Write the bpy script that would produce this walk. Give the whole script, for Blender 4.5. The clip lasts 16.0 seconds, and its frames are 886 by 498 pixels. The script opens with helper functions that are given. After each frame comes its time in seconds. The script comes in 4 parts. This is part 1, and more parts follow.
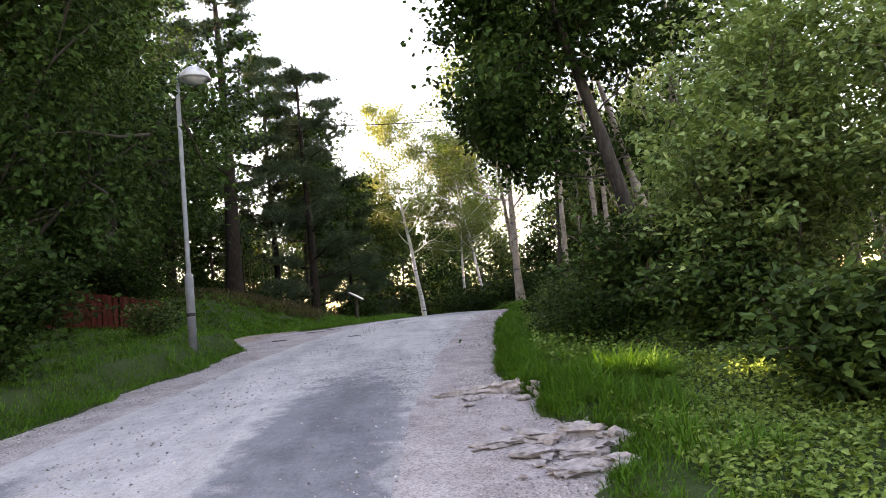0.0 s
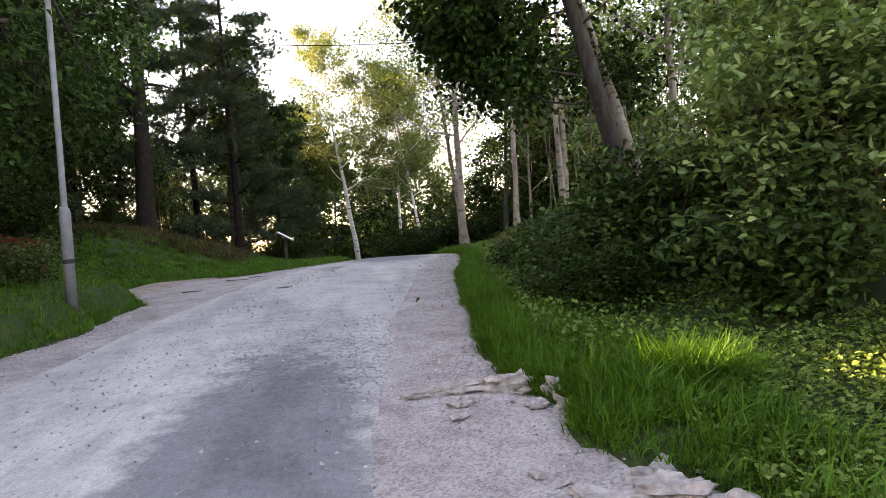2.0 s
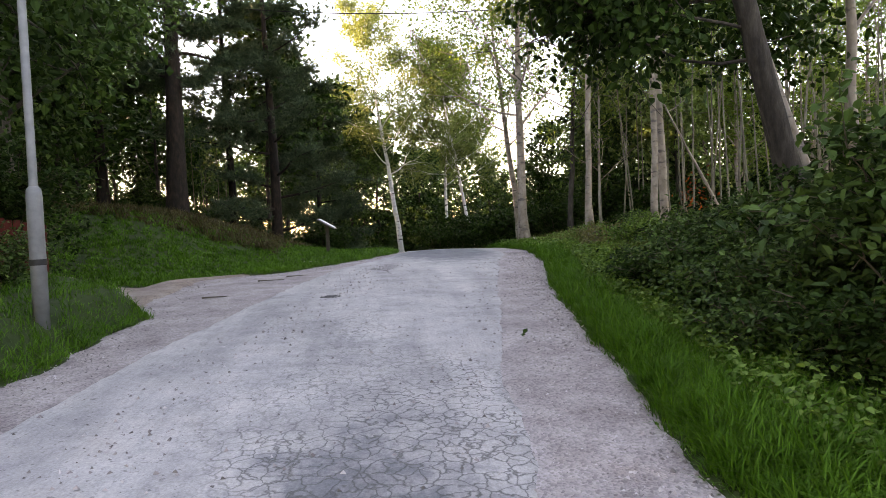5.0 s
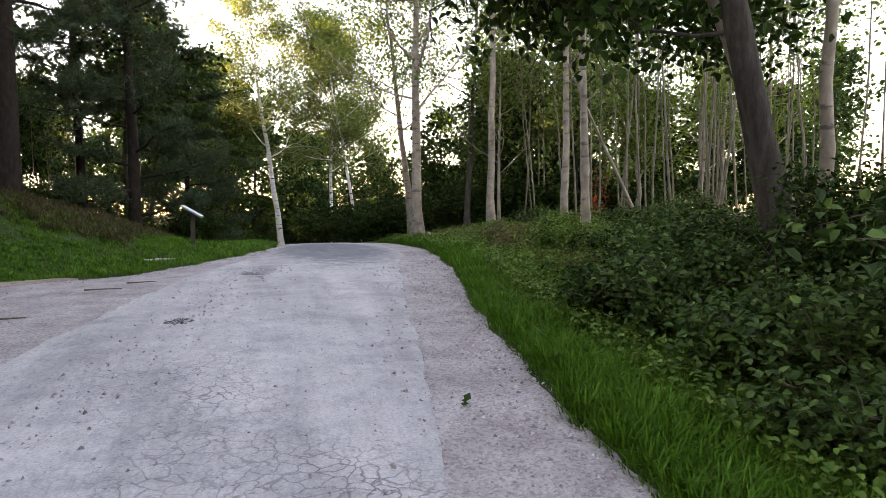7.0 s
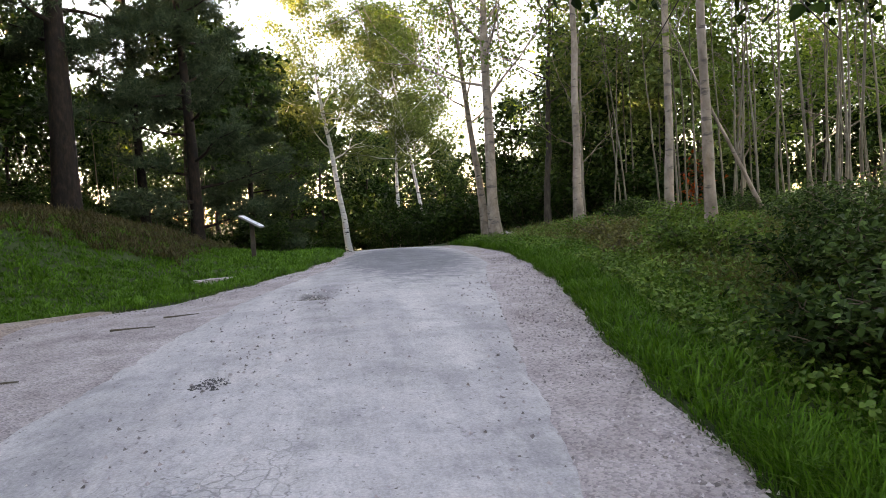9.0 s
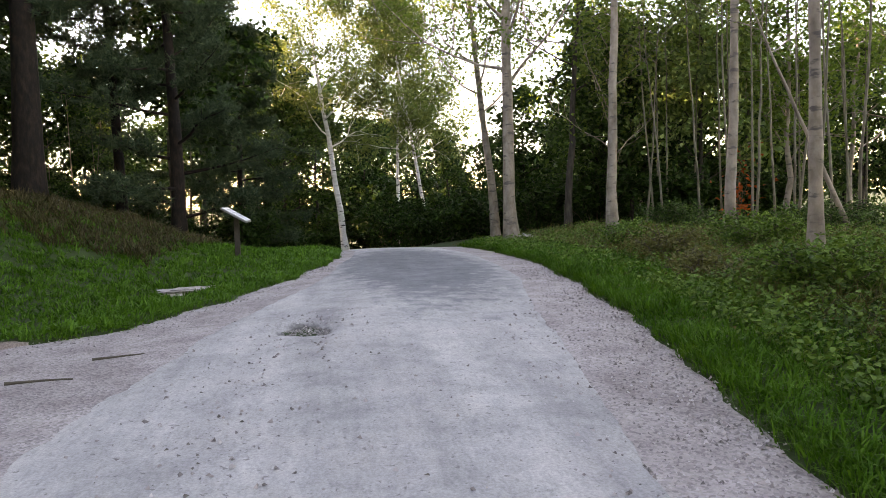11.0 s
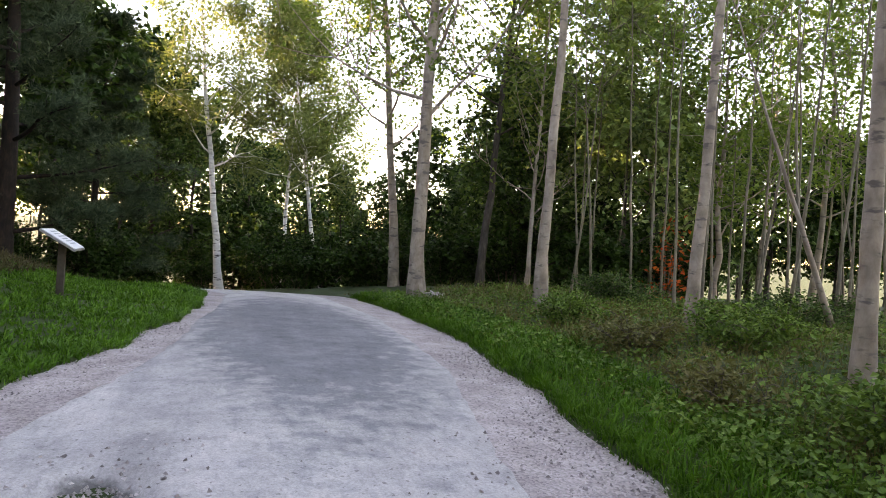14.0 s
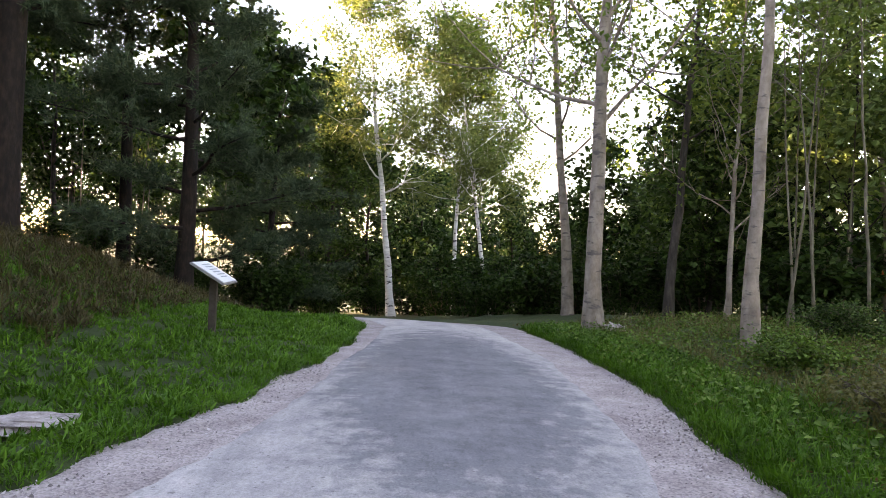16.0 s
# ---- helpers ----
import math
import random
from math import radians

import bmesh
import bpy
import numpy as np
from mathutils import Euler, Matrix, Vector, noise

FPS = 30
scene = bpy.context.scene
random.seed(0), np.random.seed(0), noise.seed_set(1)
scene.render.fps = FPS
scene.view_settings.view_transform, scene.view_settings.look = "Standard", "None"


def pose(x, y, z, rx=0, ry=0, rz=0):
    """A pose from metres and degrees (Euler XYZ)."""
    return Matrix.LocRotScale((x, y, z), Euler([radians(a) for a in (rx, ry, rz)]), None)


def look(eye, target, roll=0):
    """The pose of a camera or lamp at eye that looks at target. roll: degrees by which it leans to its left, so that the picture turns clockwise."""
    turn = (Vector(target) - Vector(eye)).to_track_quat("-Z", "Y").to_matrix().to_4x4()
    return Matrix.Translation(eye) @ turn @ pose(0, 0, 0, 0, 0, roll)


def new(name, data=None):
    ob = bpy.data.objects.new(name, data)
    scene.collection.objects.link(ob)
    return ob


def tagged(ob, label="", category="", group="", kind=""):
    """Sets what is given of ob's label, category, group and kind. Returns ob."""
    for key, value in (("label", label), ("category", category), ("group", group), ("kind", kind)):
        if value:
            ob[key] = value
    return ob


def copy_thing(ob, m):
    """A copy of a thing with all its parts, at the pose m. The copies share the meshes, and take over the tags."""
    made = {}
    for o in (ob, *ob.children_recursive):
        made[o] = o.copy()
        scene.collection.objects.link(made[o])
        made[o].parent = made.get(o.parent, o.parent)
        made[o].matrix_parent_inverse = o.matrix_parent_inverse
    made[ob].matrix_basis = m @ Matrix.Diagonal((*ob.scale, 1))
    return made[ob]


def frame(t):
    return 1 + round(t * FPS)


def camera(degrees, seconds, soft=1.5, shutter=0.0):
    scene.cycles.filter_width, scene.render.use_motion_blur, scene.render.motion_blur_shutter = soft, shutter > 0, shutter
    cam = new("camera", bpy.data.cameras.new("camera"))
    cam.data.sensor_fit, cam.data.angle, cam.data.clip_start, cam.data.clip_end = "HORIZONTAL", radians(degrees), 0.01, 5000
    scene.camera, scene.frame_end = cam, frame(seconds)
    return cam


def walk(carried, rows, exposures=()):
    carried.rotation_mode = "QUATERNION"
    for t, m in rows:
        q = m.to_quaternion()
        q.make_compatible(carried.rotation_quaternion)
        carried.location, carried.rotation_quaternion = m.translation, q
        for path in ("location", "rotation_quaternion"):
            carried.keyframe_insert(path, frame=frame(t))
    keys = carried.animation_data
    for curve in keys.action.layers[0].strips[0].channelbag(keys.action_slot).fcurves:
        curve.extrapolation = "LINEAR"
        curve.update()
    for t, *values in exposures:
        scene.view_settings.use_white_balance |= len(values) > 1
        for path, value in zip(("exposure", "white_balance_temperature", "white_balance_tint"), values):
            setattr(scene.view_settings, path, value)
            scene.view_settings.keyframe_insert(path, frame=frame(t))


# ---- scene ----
cam = camera(65.5, 16.0, soft=0.85)
PATH = [
    (0, (0.000, -0.000, 1.505), (0.384, 19.935, 3.061), -5.17),
    (0.5, (-0.084, 0.609, 1.542), (0.472, 20.584, 2.358), -1.32),
    (1, (-0.150, 1.228, 1.577), (2.246, 21.080, 1.198), -1.76),
    (1.5, (-0.189, 1.835, 1.621), (1.636, 21.751, 1.413), -1.08),
    (2, (-0.297, 2.420, 1.679), (1.955, 22.290, 1.316), -4.07),
    (2.4, (-0.322, 2.836, 1.693), (1.968, 22.690, 0.930), -2.96),
    (2.5, (-0.329, 2.942, 1.685), (1.133, 22.885, 2.035), -3.97),
    (3, (-0.373, 3.462, 1.730), (1.437, 23.376, 1.359), -0.99),
    (5.3, (-0.811, 5.736, 1.920), (0.373, 25.689, 1.226), -2.60),
    (5.5, (-0.823, 5.956, 1.939), (0.692, 25.896, 1.639), -2.47),
    (6, (-0.836, 6.495, 1.950), (2.349, 26.218, 1.034), -2.52),
    (6.5, (-0.790, 7.198, 2.014), (2.157, 26.975, 1.564), -2.51),
    (7, (-0.768, 7.742, 2.049), (3.814, 27.177, 0.918), -0.73),
    (7.5, (-0.711, 8.242, 2.046), (3.105, 27.841, 0.899), 0.71),
    (8, (-0.715, 8.784, 2.061), (2.565, 28.492, 1.145), -0.83),
    (8.5, (-0.714, 9.334, 2.089), (3.034, 28.911, 0.446), -3.42),
    (9, (-0.703, 9.865, 2.151), (1.976, 29.649, 0.958), -3.53),
    (9.2, (-0.695, 10.091, 2.169), (2.292, 29.833, 1.008), -5.00),
    (11.3, (-0.844, 12.627, 2.324), (2.028, 32.367, 0.889), -1.44),
    (11.5, (-0.834, 12.853, 2.343), (2.386, 32.577, 1.583), -2.92),
    (12, (-0.867, 13.342, 2.381), (3.406, 32.878, 2.102), -3.49),
    (12.5, (-0.798, 13.882, 2.395), (2.886, 33.537, 2.030), -1.55),
    (13, (-0.768, 14.364, 2.454), (4.665, 33.607, 2.053), -1.92),
    (13.5, (-0.648, 14.834, 2.461), (4.260, 34.209, 1.731), 3.90),
    (14, (-0.644, 15.256, 2.501), (5.483, 34.293, 2.273), 3.89),
    (14.5, (-0.480, 15.764, 2.517), (5.156, 34.944, 3.137), 2.99),
    (15, (-0.316, 16.197, 2.524), (3.853, 35.757, 2.744), 5.01),
    (15.5, (-0.264, 16.555, 2.553), (5.598, 35.675, 2.326), 3.47),
    (16, (-0.148, 16.917, 2.585), (0.977, 36.885, 2.693), 2.63),
]
walk(cam, [(t, look(eye, target, roll)) for t, eye, target, roll in PATH],
     [(0.0, 3.5, 10000, 33), (3.0, 3.45, 10200, 32), (7.0, 3.55, 10300, 31), (12.0, 3.55, 10400, 30), (16.0, 3.75, 9300, 34)])

# ---- daylight: low sun ahead behind the trees, clear evening sky ----
SUN_AZ, SUN_EL = -66.0, 11.0      # degrees from +y (negative: towards -x), above the horizon
SUN_DIR = Vector((math.sin(radians(SUN_AZ)) * math.cos(radians(SUN_EL)), math.cos(radians(SUN_AZ)) * math.cos(radians(SUN_EL)), math.sin(radians(SUN_EL))))
world = bpy.data.worlds.new("sky")
scene.world = world
world.use_nodes = True
wn = world.node_tree
sky = wn.nodes.new("ShaderNodeTexSky")
sky.sky_type, sky.sun_disc = "NISHITA", False
sky.sun_elevation, sky.sun_rotation = radians(SUN_EL), radians(SUN_AZ)
sky.air_density, sky.dust_density, sky.ozone_density = 0.85, 0.4, 1.0
wn.links.new(sky.outputs[0], wn.nodes["Background"].inputs[0])
wn.nodes["Background"].inputs[1].default_value = 0.15
sun = new("sun", bpy.data.lights.new("sun", "SUN"))
sun.data.energy, sun.data.angle, sun.data.color = 4.5, radians(0.6), (1.0, 0.84, 0.60)
sun.matrix_world = look(SUN_DIR * 100, (0, 0, 0))

# ---- materials ----
def node_mat(name, rough=0.8):
    m = bpy.data.materials.new(name)
    m.use_nodes = True
    b = m.node_tree.nodes["Principled BSDF"]
    b.inputs["Roughness"].default_value = rough
    b.inputs["Specular IOR Level"].default_value = 0.3
    return m, m.node_tree, b

def nd(nt, kind, **sets):
    n = nt.nodes.new(kind)
    for k, v in sets.items():
        n.inputs[k.replace("_", " ")].default_value = v
    return n

def ramp(nt, src, stops):
    r = nt.nodes.new("ShaderNodeValToRGB")
    els = r.color_ramp.elements
    while len(els) < len(stops):
        els.new(0.5)
    for e, (p, c) in zip(els, stops):
        e.position, e.color = p, (*c, 1) if len(c) == 3 else c
    nt.links.new(src, r.inputs[0])
    return r.outputs[0]

def coords(nt):
    return nt.nodes.new("ShaderNodeTexCoord").outputs["Object"]

def noise_tex(nt, scale, detail=6.0, rough=0.6, vec=None):
    n = nd(nt, "ShaderNodeTexNoise", Scale=scale, Detail=detail, Roughness=rough)
    nt.links.new(vec if vec else coords(nt), n.inputs["Vector"])
    return n.outputs["Fac"]

def mixc(nt, fac, a, b, mode="MIX"):
    m = nt.nodes.new("ShaderNodeMix")
    m.data_type, m.blend_type = "RGBA", mode
    for sock, v in ((m.inputs[0], fac), (m.inputs[6], a), (m.inputs[7], b)):
        if isinstance(v, (int, float)):
            sock.default_value = v
        elif isinstance(v, tuple):
            sock.default_value = (*v, 1)
        else:
            nt.links.new(v, sock)
    return m.outputs[2]

def bumped(nt, b, height, strength, dist):
    n = nd(nt, "ShaderNodeBump", Strength=strength, Distance=dist)
    nt.links.new(height, n.inputs["Height"])
    nt.links.new(n.outputs[0], b.inputs["Normal"])

def plain(name, col, col2, scale, rough=0.7, metal=0.0, bump=0.3, dist=0.005):
    m, nt, b = node_mat(name, rough)
    b.inputs["Metallic"].default_value = metal
    f = noise_tex(nt, scale)
    nt.links.new(ramp(nt, f, [(0.3, col), (0.7, col2)]), b.inputs["Base Color"])
    bumped(nt, b, noise_tex(nt, scale * 4), bump, dist)
    return m

def leaf_mat(name, cols, trans=0.4, rough=0.5, tint=(1.6, 1.5, 0.6), gloss=0.1):
    m, nt, b = node_mat(name, rough)
    b.inputs["Specular IOR Level"].default_value = gloss
    g = nt.nodes.new("ShaderNodeNewGeometry")
    stops = [(i / max(1, len(cols) - 1), c) for i, c in enumerate(cols)]
    c = ramp(nt, g.outputs["Random Per Island"], stops)
    c = mixc(nt, 0.35, c, ramp(nt, noise_tex(nt, 0.9, 3.0), [(0.3, tuple(v * 0.7 for v in cols[0])), (0.7, cols[-1])]))
    nt.links.new(c, b.inputs["Base Color"])
    t = nt.nodes.new("ShaderNodeBsdfTranslucent")
    nt.links.new(mixc(nt, 1.0, c, tint, "MULTIPLY"), t.inputs[0])
    mx = nt.nodes.new("ShaderNodeMixShader")
    mx.inputs[0].default_value = trans
    nt.links.new(b.outputs[0], mx.inputs[1])
    nt.links.new(t.outputs[0], mx.inputs[2])
    nt.links.new(mx.outputs[0], nt.nodes["Material Output"].inputs[0])
    return m

def bark_mat(name, cols, scale, stretch, bump=0.6, spots=None):
    m, nt, b = node_mat(name, 0.9)
    mp = nt.nodes.new("ShaderNodeMapping")
    mp.inputs["Scale"].default_value = stretch
    nt.links.new(coords(nt), mp.inputs[0])
    f = noise_tex(nt, scale, 8.0, 0.65, mp.outputs[0])
    c = ramp(nt, f, [(0.28 + 0.42 * i / (len(cols) - 1), v) for i, v in enumerate(cols)])
    if spots:
        mp2 = nt.nodes.new("ShaderNodeMapping")
        mp2.inputs["Scale"].default_value = (1, 1, 3.2)
        nt.links.new(coords(nt), mp2.inputs[0])
        s = noise_tex(nt, 3.0, 4.0, 0.6, mp2.outputs[0])
        c = mixc(nt, ramp(nt, s, [(0.56, (0, 0, 0)), (0.64, (1, 1, 1))]), c, spots)
    nt.links.new(c, b.inputs["Base Color"])
    bumped(nt, b, f, bump, 0.02)
    return m

def asphalt_mat():
    m, nt, b = node_mat("worn_asphalt", 0.85)
    big = noise_tex(nt, 0.55, 4.0, 0.6)
    mid = noise_tex(nt, 3.5, 8.0, 0.7)
    fine = noise_tex(nt, 60.0, 4.0, 0.7)
    mp = nt.nodes.new("ShaderNodeMapping")
    mp.inputs["Scale"].default_value = (1.6, 0.16, 1)
    nt.links.new(coords(nt), mp.inputs[0])
    streak = noise_tex(nt, 1.2, 5.0, 0.6, mp.outputs[0])
    dust = ramp(nt, mid, [(0.3, (0.53, 0.502, 0.485)), (0.7, (0.66, 0.628, 0.61))])
    bare = ramp(nt, mid, [(0.3, (0.17, 0.175, 0.19)), (0.7, (0.28, 0.285, 0.30))])
    # swept dark strips where the dust is gone: the patch near the start and the wheel lanes past the crest
    sep = nt.nodes.new("ShaderNodeSeparateXYZ")
    nt.links.new(coords(nt), sep.inputs[0])
    def mth(op, a, bb, cc=None):
        n = nt.nodes.new("ShaderNodeMath")
        n.operation = op
        for k, v in enumerate((a, bb) if cc is None else (a, bb, cc)):
            if isinstance(v, (int, float)):
                n.inputs[k].default_value = v
            else:
                nt.links.new(v, n.inputs[k])
        return n.outputs[0]
    def blob(cx, cy, rx, ry):
        dx = mth("DIVIDE", mth("SUBTRACT", sep.outputs[0], cx), rx)
        dy = mth("DIVIDE", mth("SUBTRACT", sep.outputs[1], cy), ry)
        d = mth("SQRT", mth("ADD", mth("MULTIPLY", dx, dx), mth("MULTIPLY", dy, dy)), 0)
        return mth("SUBTRACT", 1.0, d)
    near = blob(-1.05, 6.2, 0.95, 4.6)
    near2 = blob(-3.4, 3.4, 0.5, 3.2)
    far = blob(0.45, 25.4, 1.9, 7.0)
    k = mth("MAXIMUM", mth("MAXIMUM", near, near2), far)
    k = mth("ADD", mth("MULTIPLY", k, 1.9), mth("MULTIPLY", mth("SUBTRACT", mid, 0.5), 2.4))
    k = mth("ADD", k, mth("MULTIPLY", mth("SUBTRACT", streak, 0.5), 1.3))
    mask = ramp(nt, k, [(0.25, (0, 0, 0)), (0.8, (0.95, 0.95, 0.95))])
    c = mixc(nt, mask, dust, bare)
    c = mixc(nt, 0.55, c, ramp(nt, fine, [(0.3, (0.35, 0.35, 0.35)), (0.7, (1.0, 1.0, 1.0))]), "MULTIPLY")
    c = mixc(nt, 0.65, c, ramp(nt, streak, [(0.32, (0.55, 0.55, 0.58)), (0.62, (1, 1, 1))]), "MULTIPLY")
    mp3 = nt.nodes.new("ShaderNodeMapping")
    mp3.inputs["Scale"].default_value = (1.0, 0.35, 1)
    nt.links.new(coords(nt), mp3.inputs[0])
    scuff = noise_tex(nt, 26.0, 6.0, 0.75, mp3.outputs[0])
    c = mixc(nt, 0.38, c, ramp(nt, scuff, [(0.36, (0.5, 0.5, 0.52)), (0.5, (0.95, 0.95, 0.95)), (0.7, (1.12, 1.1, 1.08))]), "MULTIPLY")
    c = mixc(nt, ramp(nt, noise_tex(nt, 23.0, 2.0, 0.5), [(0.66, (0, 0, 0)), (0.72, (0.6, 0.6, 0.6))]), c, (0.12, 0.11, 0.105))
    pit = mth("ADD", mth("MULTIPLY", blob(-1.22, 19.05, 0.34, 0.44), 2.0), mth("MULTIPLY", mth("SUBTRACT", mid, 0.5), 1.6))
    c = mixc(nt, ramp(nt, pit, [(0.25, (0, 0, 0)), (0.6, (0.9, 0.9, 0.9))]), c, (0.085, 0.08, 0.077))
    patch = noise_tex(nt, 1.7, 9.0, 0.72)
    c = mixc(nt, 0.5, c, ramp(nt, patch, [(0.38, (0.52, 0.52, 0.54)), (0.5, (0.86, 0.86, 0.86)), (0.62, (1.06, 1.03, 1.0))]), "MULTIPLY")
    # alligator cracks
    v = nd(nt, "ShaderNodeTexVoronoi", Scale=8.5)
    v.feature = "DISTANCE_TO_EDGE"
    wv = nt.nodes.new("ShaderNodeVectorMath")
    wv.operation = "ADD"
    nz = nd(nt, "ShaderNodeTexNoise", Scale=5.0, Detail=4.0)
    nt.links.new(coords(nt), nz.inputs["Vector"])
    sc = nt.nodes.new("ShaderNodeVectorMath")
    sc.operation = "SCALE"
    sc.inputs["Scale"].default_value = 0.22
    nt.links.new(nz.outputs["Color"], sc.inputs[0])
    nt.links.new(coords(nt), wv.inputs[0])
    nt.links.new(sc.outputs[0], wv.inputs[1])
    nt.links.new(wv.outputs[0], v.inputs["Vector"])
    line = ramp(nt, v.outputs["Distance"], [(0.0, (1, 1, 1)), (0.065, (0, 0, 0))])
    zone = mth("MAXIMUM", blob(-0.9, 9.0, 1.9, 2.9), mth("MULTIPLY", blob(-1.2, 13.5, 1.0, 2.0), 0.35))
    zone = mth("ADD", zone, mth("MULTIPLY", mth("SUBTRACT", big, 0.5), 1.8))
    crack = mth("MULTIPLY", line, ramp(nt, zone, [(0.15, (0, 0, 0)), (0.55, (0.85, 0.85, 0.85))]))
    c = mixc(nt, crack, c, (0.09, 0.088, 0.085))
    nt.links.new(c, b.inputs["Base Color"])
    h = mth("SUBTRACT", mth("ADD", mth("MULTIPLY", fine, 0.35), mth("MULTIPLY", mid, 0.5)), mth("MULTIPLY", crack, 1.0))
    bumped(nt, b, h, 0.55, 0.012)
    return m

def gravel_mat(name, a, b2, c2):
    m, nt, b = node_mat(name, 0.95)
    v = nd(nt, "ShaderNodeTexVoronoi", Scale=55.0)
    nt.links.new(coords(nt), v.inputs["Vector"])
    mid = noise_tex(nt, 2.2, 6.0, 0.65)
    c = ramp(nt, mid, [(0.3, a), (0.5, b2), (0.7, c2)])
    grey = nt.nodes.new("ShaderNodeRGBToBW")
    nt.links.new(v.outputs["Color"], grey.inputs[0])
    c = mixc(nt, 0.55, c, ramp(nt, grey.outputs[0], [(0.15, (0.35, 0.35, 0.35)), (0.5, (0.9, 0.9, 0.9)), (0.85, (1.2, 1.18, 1.17))]), "MULTIPLY")
    nt.links.new(c, b.inputs["Base Color"])
    bumped(nt, b, v.outputs["Distance"], 0.7, 0.015)
    return m

def pebble_mat():
    m, nt, b = node_mat("mixed_pebbles", 0.9)
    g = nt.nodes.new("ShaderNodeNewGeometry")
    c = ramp(nt, g.outputs["Random Per Island"], [(0.0, (0.15, 0.13, 0.125)), (0.35, (0.27, 0.235, 0.23)), (0.75, (0.42, 0.36, 0.35)), (1.0, (0.62, 0.57, 0.56))])
    nt.links.new(mixc(nt, 0.4, c, ramp(nt, noise_tex(nt, 40.0), [(0.3, (0.5, 0.5, 0.5)), (0.7, (1, 1, 1))]), "MULTIPLY"), b.inputs["Base Color"])
    return m

M_PEBBLE = pebble_mat()
M_ASPHALT = asphalt_mat()
M_GRAVEL = gravel_mat("pinkish_gravel", (0.265, 0.222, 0.215), (0.38, 0.33, 0.32), (0.48, 0.425, 0.415))
M_TRACK = gravel_mat("track_gravel", (0.22, 0.16, 0.13), (0.32, 0.25, 0.21), (0.40, 0.335, 0.295))
M_SOIL = plain("grassy_soil", (0.014, 0.032, 0.007), (0.034, 0.058, 0.014), 1.7, 0.95, 0, 0.8, 0.03)
M_STONE = plain("pale_stone", (0.20, 0.172, 0.162), (0.50, 0.44, 0.415), 14.0, 0.9, 0, 0.6, 0.02)
M_DARKSTONE = plain("dark_chippings", (0.05, 0.05, 0.052), (0.16, 0.155, 0.15), 30.0, 0.9)
M_GRIT = plain("mixed_grit", (0.10, 0.09, 0.085), (0.42, 0.38, 0.36), 18.0, 0.9)
M_ZINC = plain("galvanised_steel", (0.14, 0.145, 0.15), (0.22, 0.225, 0.23), 9.0, 0.6, 0.1, 0.1, 0.002)
M_LAMP = plain("lamp_hood", (0.40, 0.41, 0.42), (0.52, 0.53, 0.54), 8.0, 0.35, 0.1, 0.05, 0.001)
M_GLASS = plain("lamp_bowl", (0.55, 0.57, 0.58), (0.62, 0.63, 0.64), 5.0, 0.2, 0.0, 0.02, 0.001)
M_RED = plain("falu_red_boards", (0.085, 0.012, 0.01), (0.13, 0.022, 0.017), 5.0, 0.85)
M_ROOF = plain("dark_roof", (0.025, 0.025, 0.027), (0.05, 0.048, 0.045), 6.0, 0.8)
M_WOOD = plain("dark_post_wood", (0.03, 0.024, 0.018), (0.06, 0.05, 0.04), 12.0, 0.85)
M_SIGN = plain("sign_panel", (0.62, 0.66, 0.70), (0.74, 0.77, 0.80), 4.0, 0.3, 0.0, 0.05, 0.001)
M_INK = plain("sign_print", (0.18, 0.24, 0.27), (0.28, 0.34, 0.36), 9.0, 0.4)
M_WIRE = plain("black_cable", (0.012, 0.012, 0.012), (0.02, 0.02, 0.02), 10.0, 0.6)
M_BIRCH = bark_mat("white_birch_bark", [(0.42, 0.40, 0.37), (0.62, 0.60, 0.56), (0.72, 0.70, 0.66)], 2.5, (1, 1, 4), 0.3, (0.06, 0.055, 0.05))
M_ASPEN = bark_mat("grey_aspen_bark", [(0.115, 0.088, 0.07), (0.23, 0.19, 0.155), (0.35, 0.30, 0.25)], 3.5, (1.2, 1.2, 0.7), 0.5, (0.11, 0.095, 0.085))
M_DARKBARK = bark_mat("dark_bark", [(0.016, 0.013, 0.011), (0.04, 0.033, 0.028), (0.08, 0.068, 0.056)], 8.0, (1.5, 1.5, 0.35), 0.9)
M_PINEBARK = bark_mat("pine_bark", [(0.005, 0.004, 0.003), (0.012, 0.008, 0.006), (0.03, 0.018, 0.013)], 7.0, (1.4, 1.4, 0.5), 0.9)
M_POLE = bark_mat("young_bark", [(0.06, 0.052, 0.038), (0.13, 0.115, 0.085), (0.20, 0.18, 0.135)], 6.0, (1, 1, 0.6), 0.4)
M_TWIG = bark_mat("twig_bark", [(0.06, 0.05, 0.035), (0.13, 0.105, 0.08)], 9.0, (1, 1, 1), 0.4)
M_LEAF = leaf_mat("shrub_leaves", [(0.006, 0.017, 0.005), (0.022, 0.055, 0.015), (0.042, 0.095, 0.024), (0.10, 0.18, 0.05)], 0.12, 0.5, gloss=0.10)
M_LEAFPALE = leaf_mat("hazel_leaves", [(0.02, 0.05, 0.014), (0.08, 0.16, 0.048), (0.15, 0.26, 0.085), (0.32, 0.42, 0.17)], 0.22, 0.5, gloss=0.16)
# tones below real leaf colour: deep crown shade is put into them
M_LEAFDARK = leaf_mat("shade_dark_leaves", [(0.005, 0.014, 0.004), (0.014, 0.036, 0.009), (0.045, 0.095, 0.022)], 0.10, 0.5, gloss=0.05)
M_LEAFSUN = leaf_mat("birch_leaves", [(0.10, 0.135, 0.045), (0.15, 0.19, 0.065), (0.20, 0.235, 0.085)], 0.38, 0.5, (1.15, 1.2, 0.85))
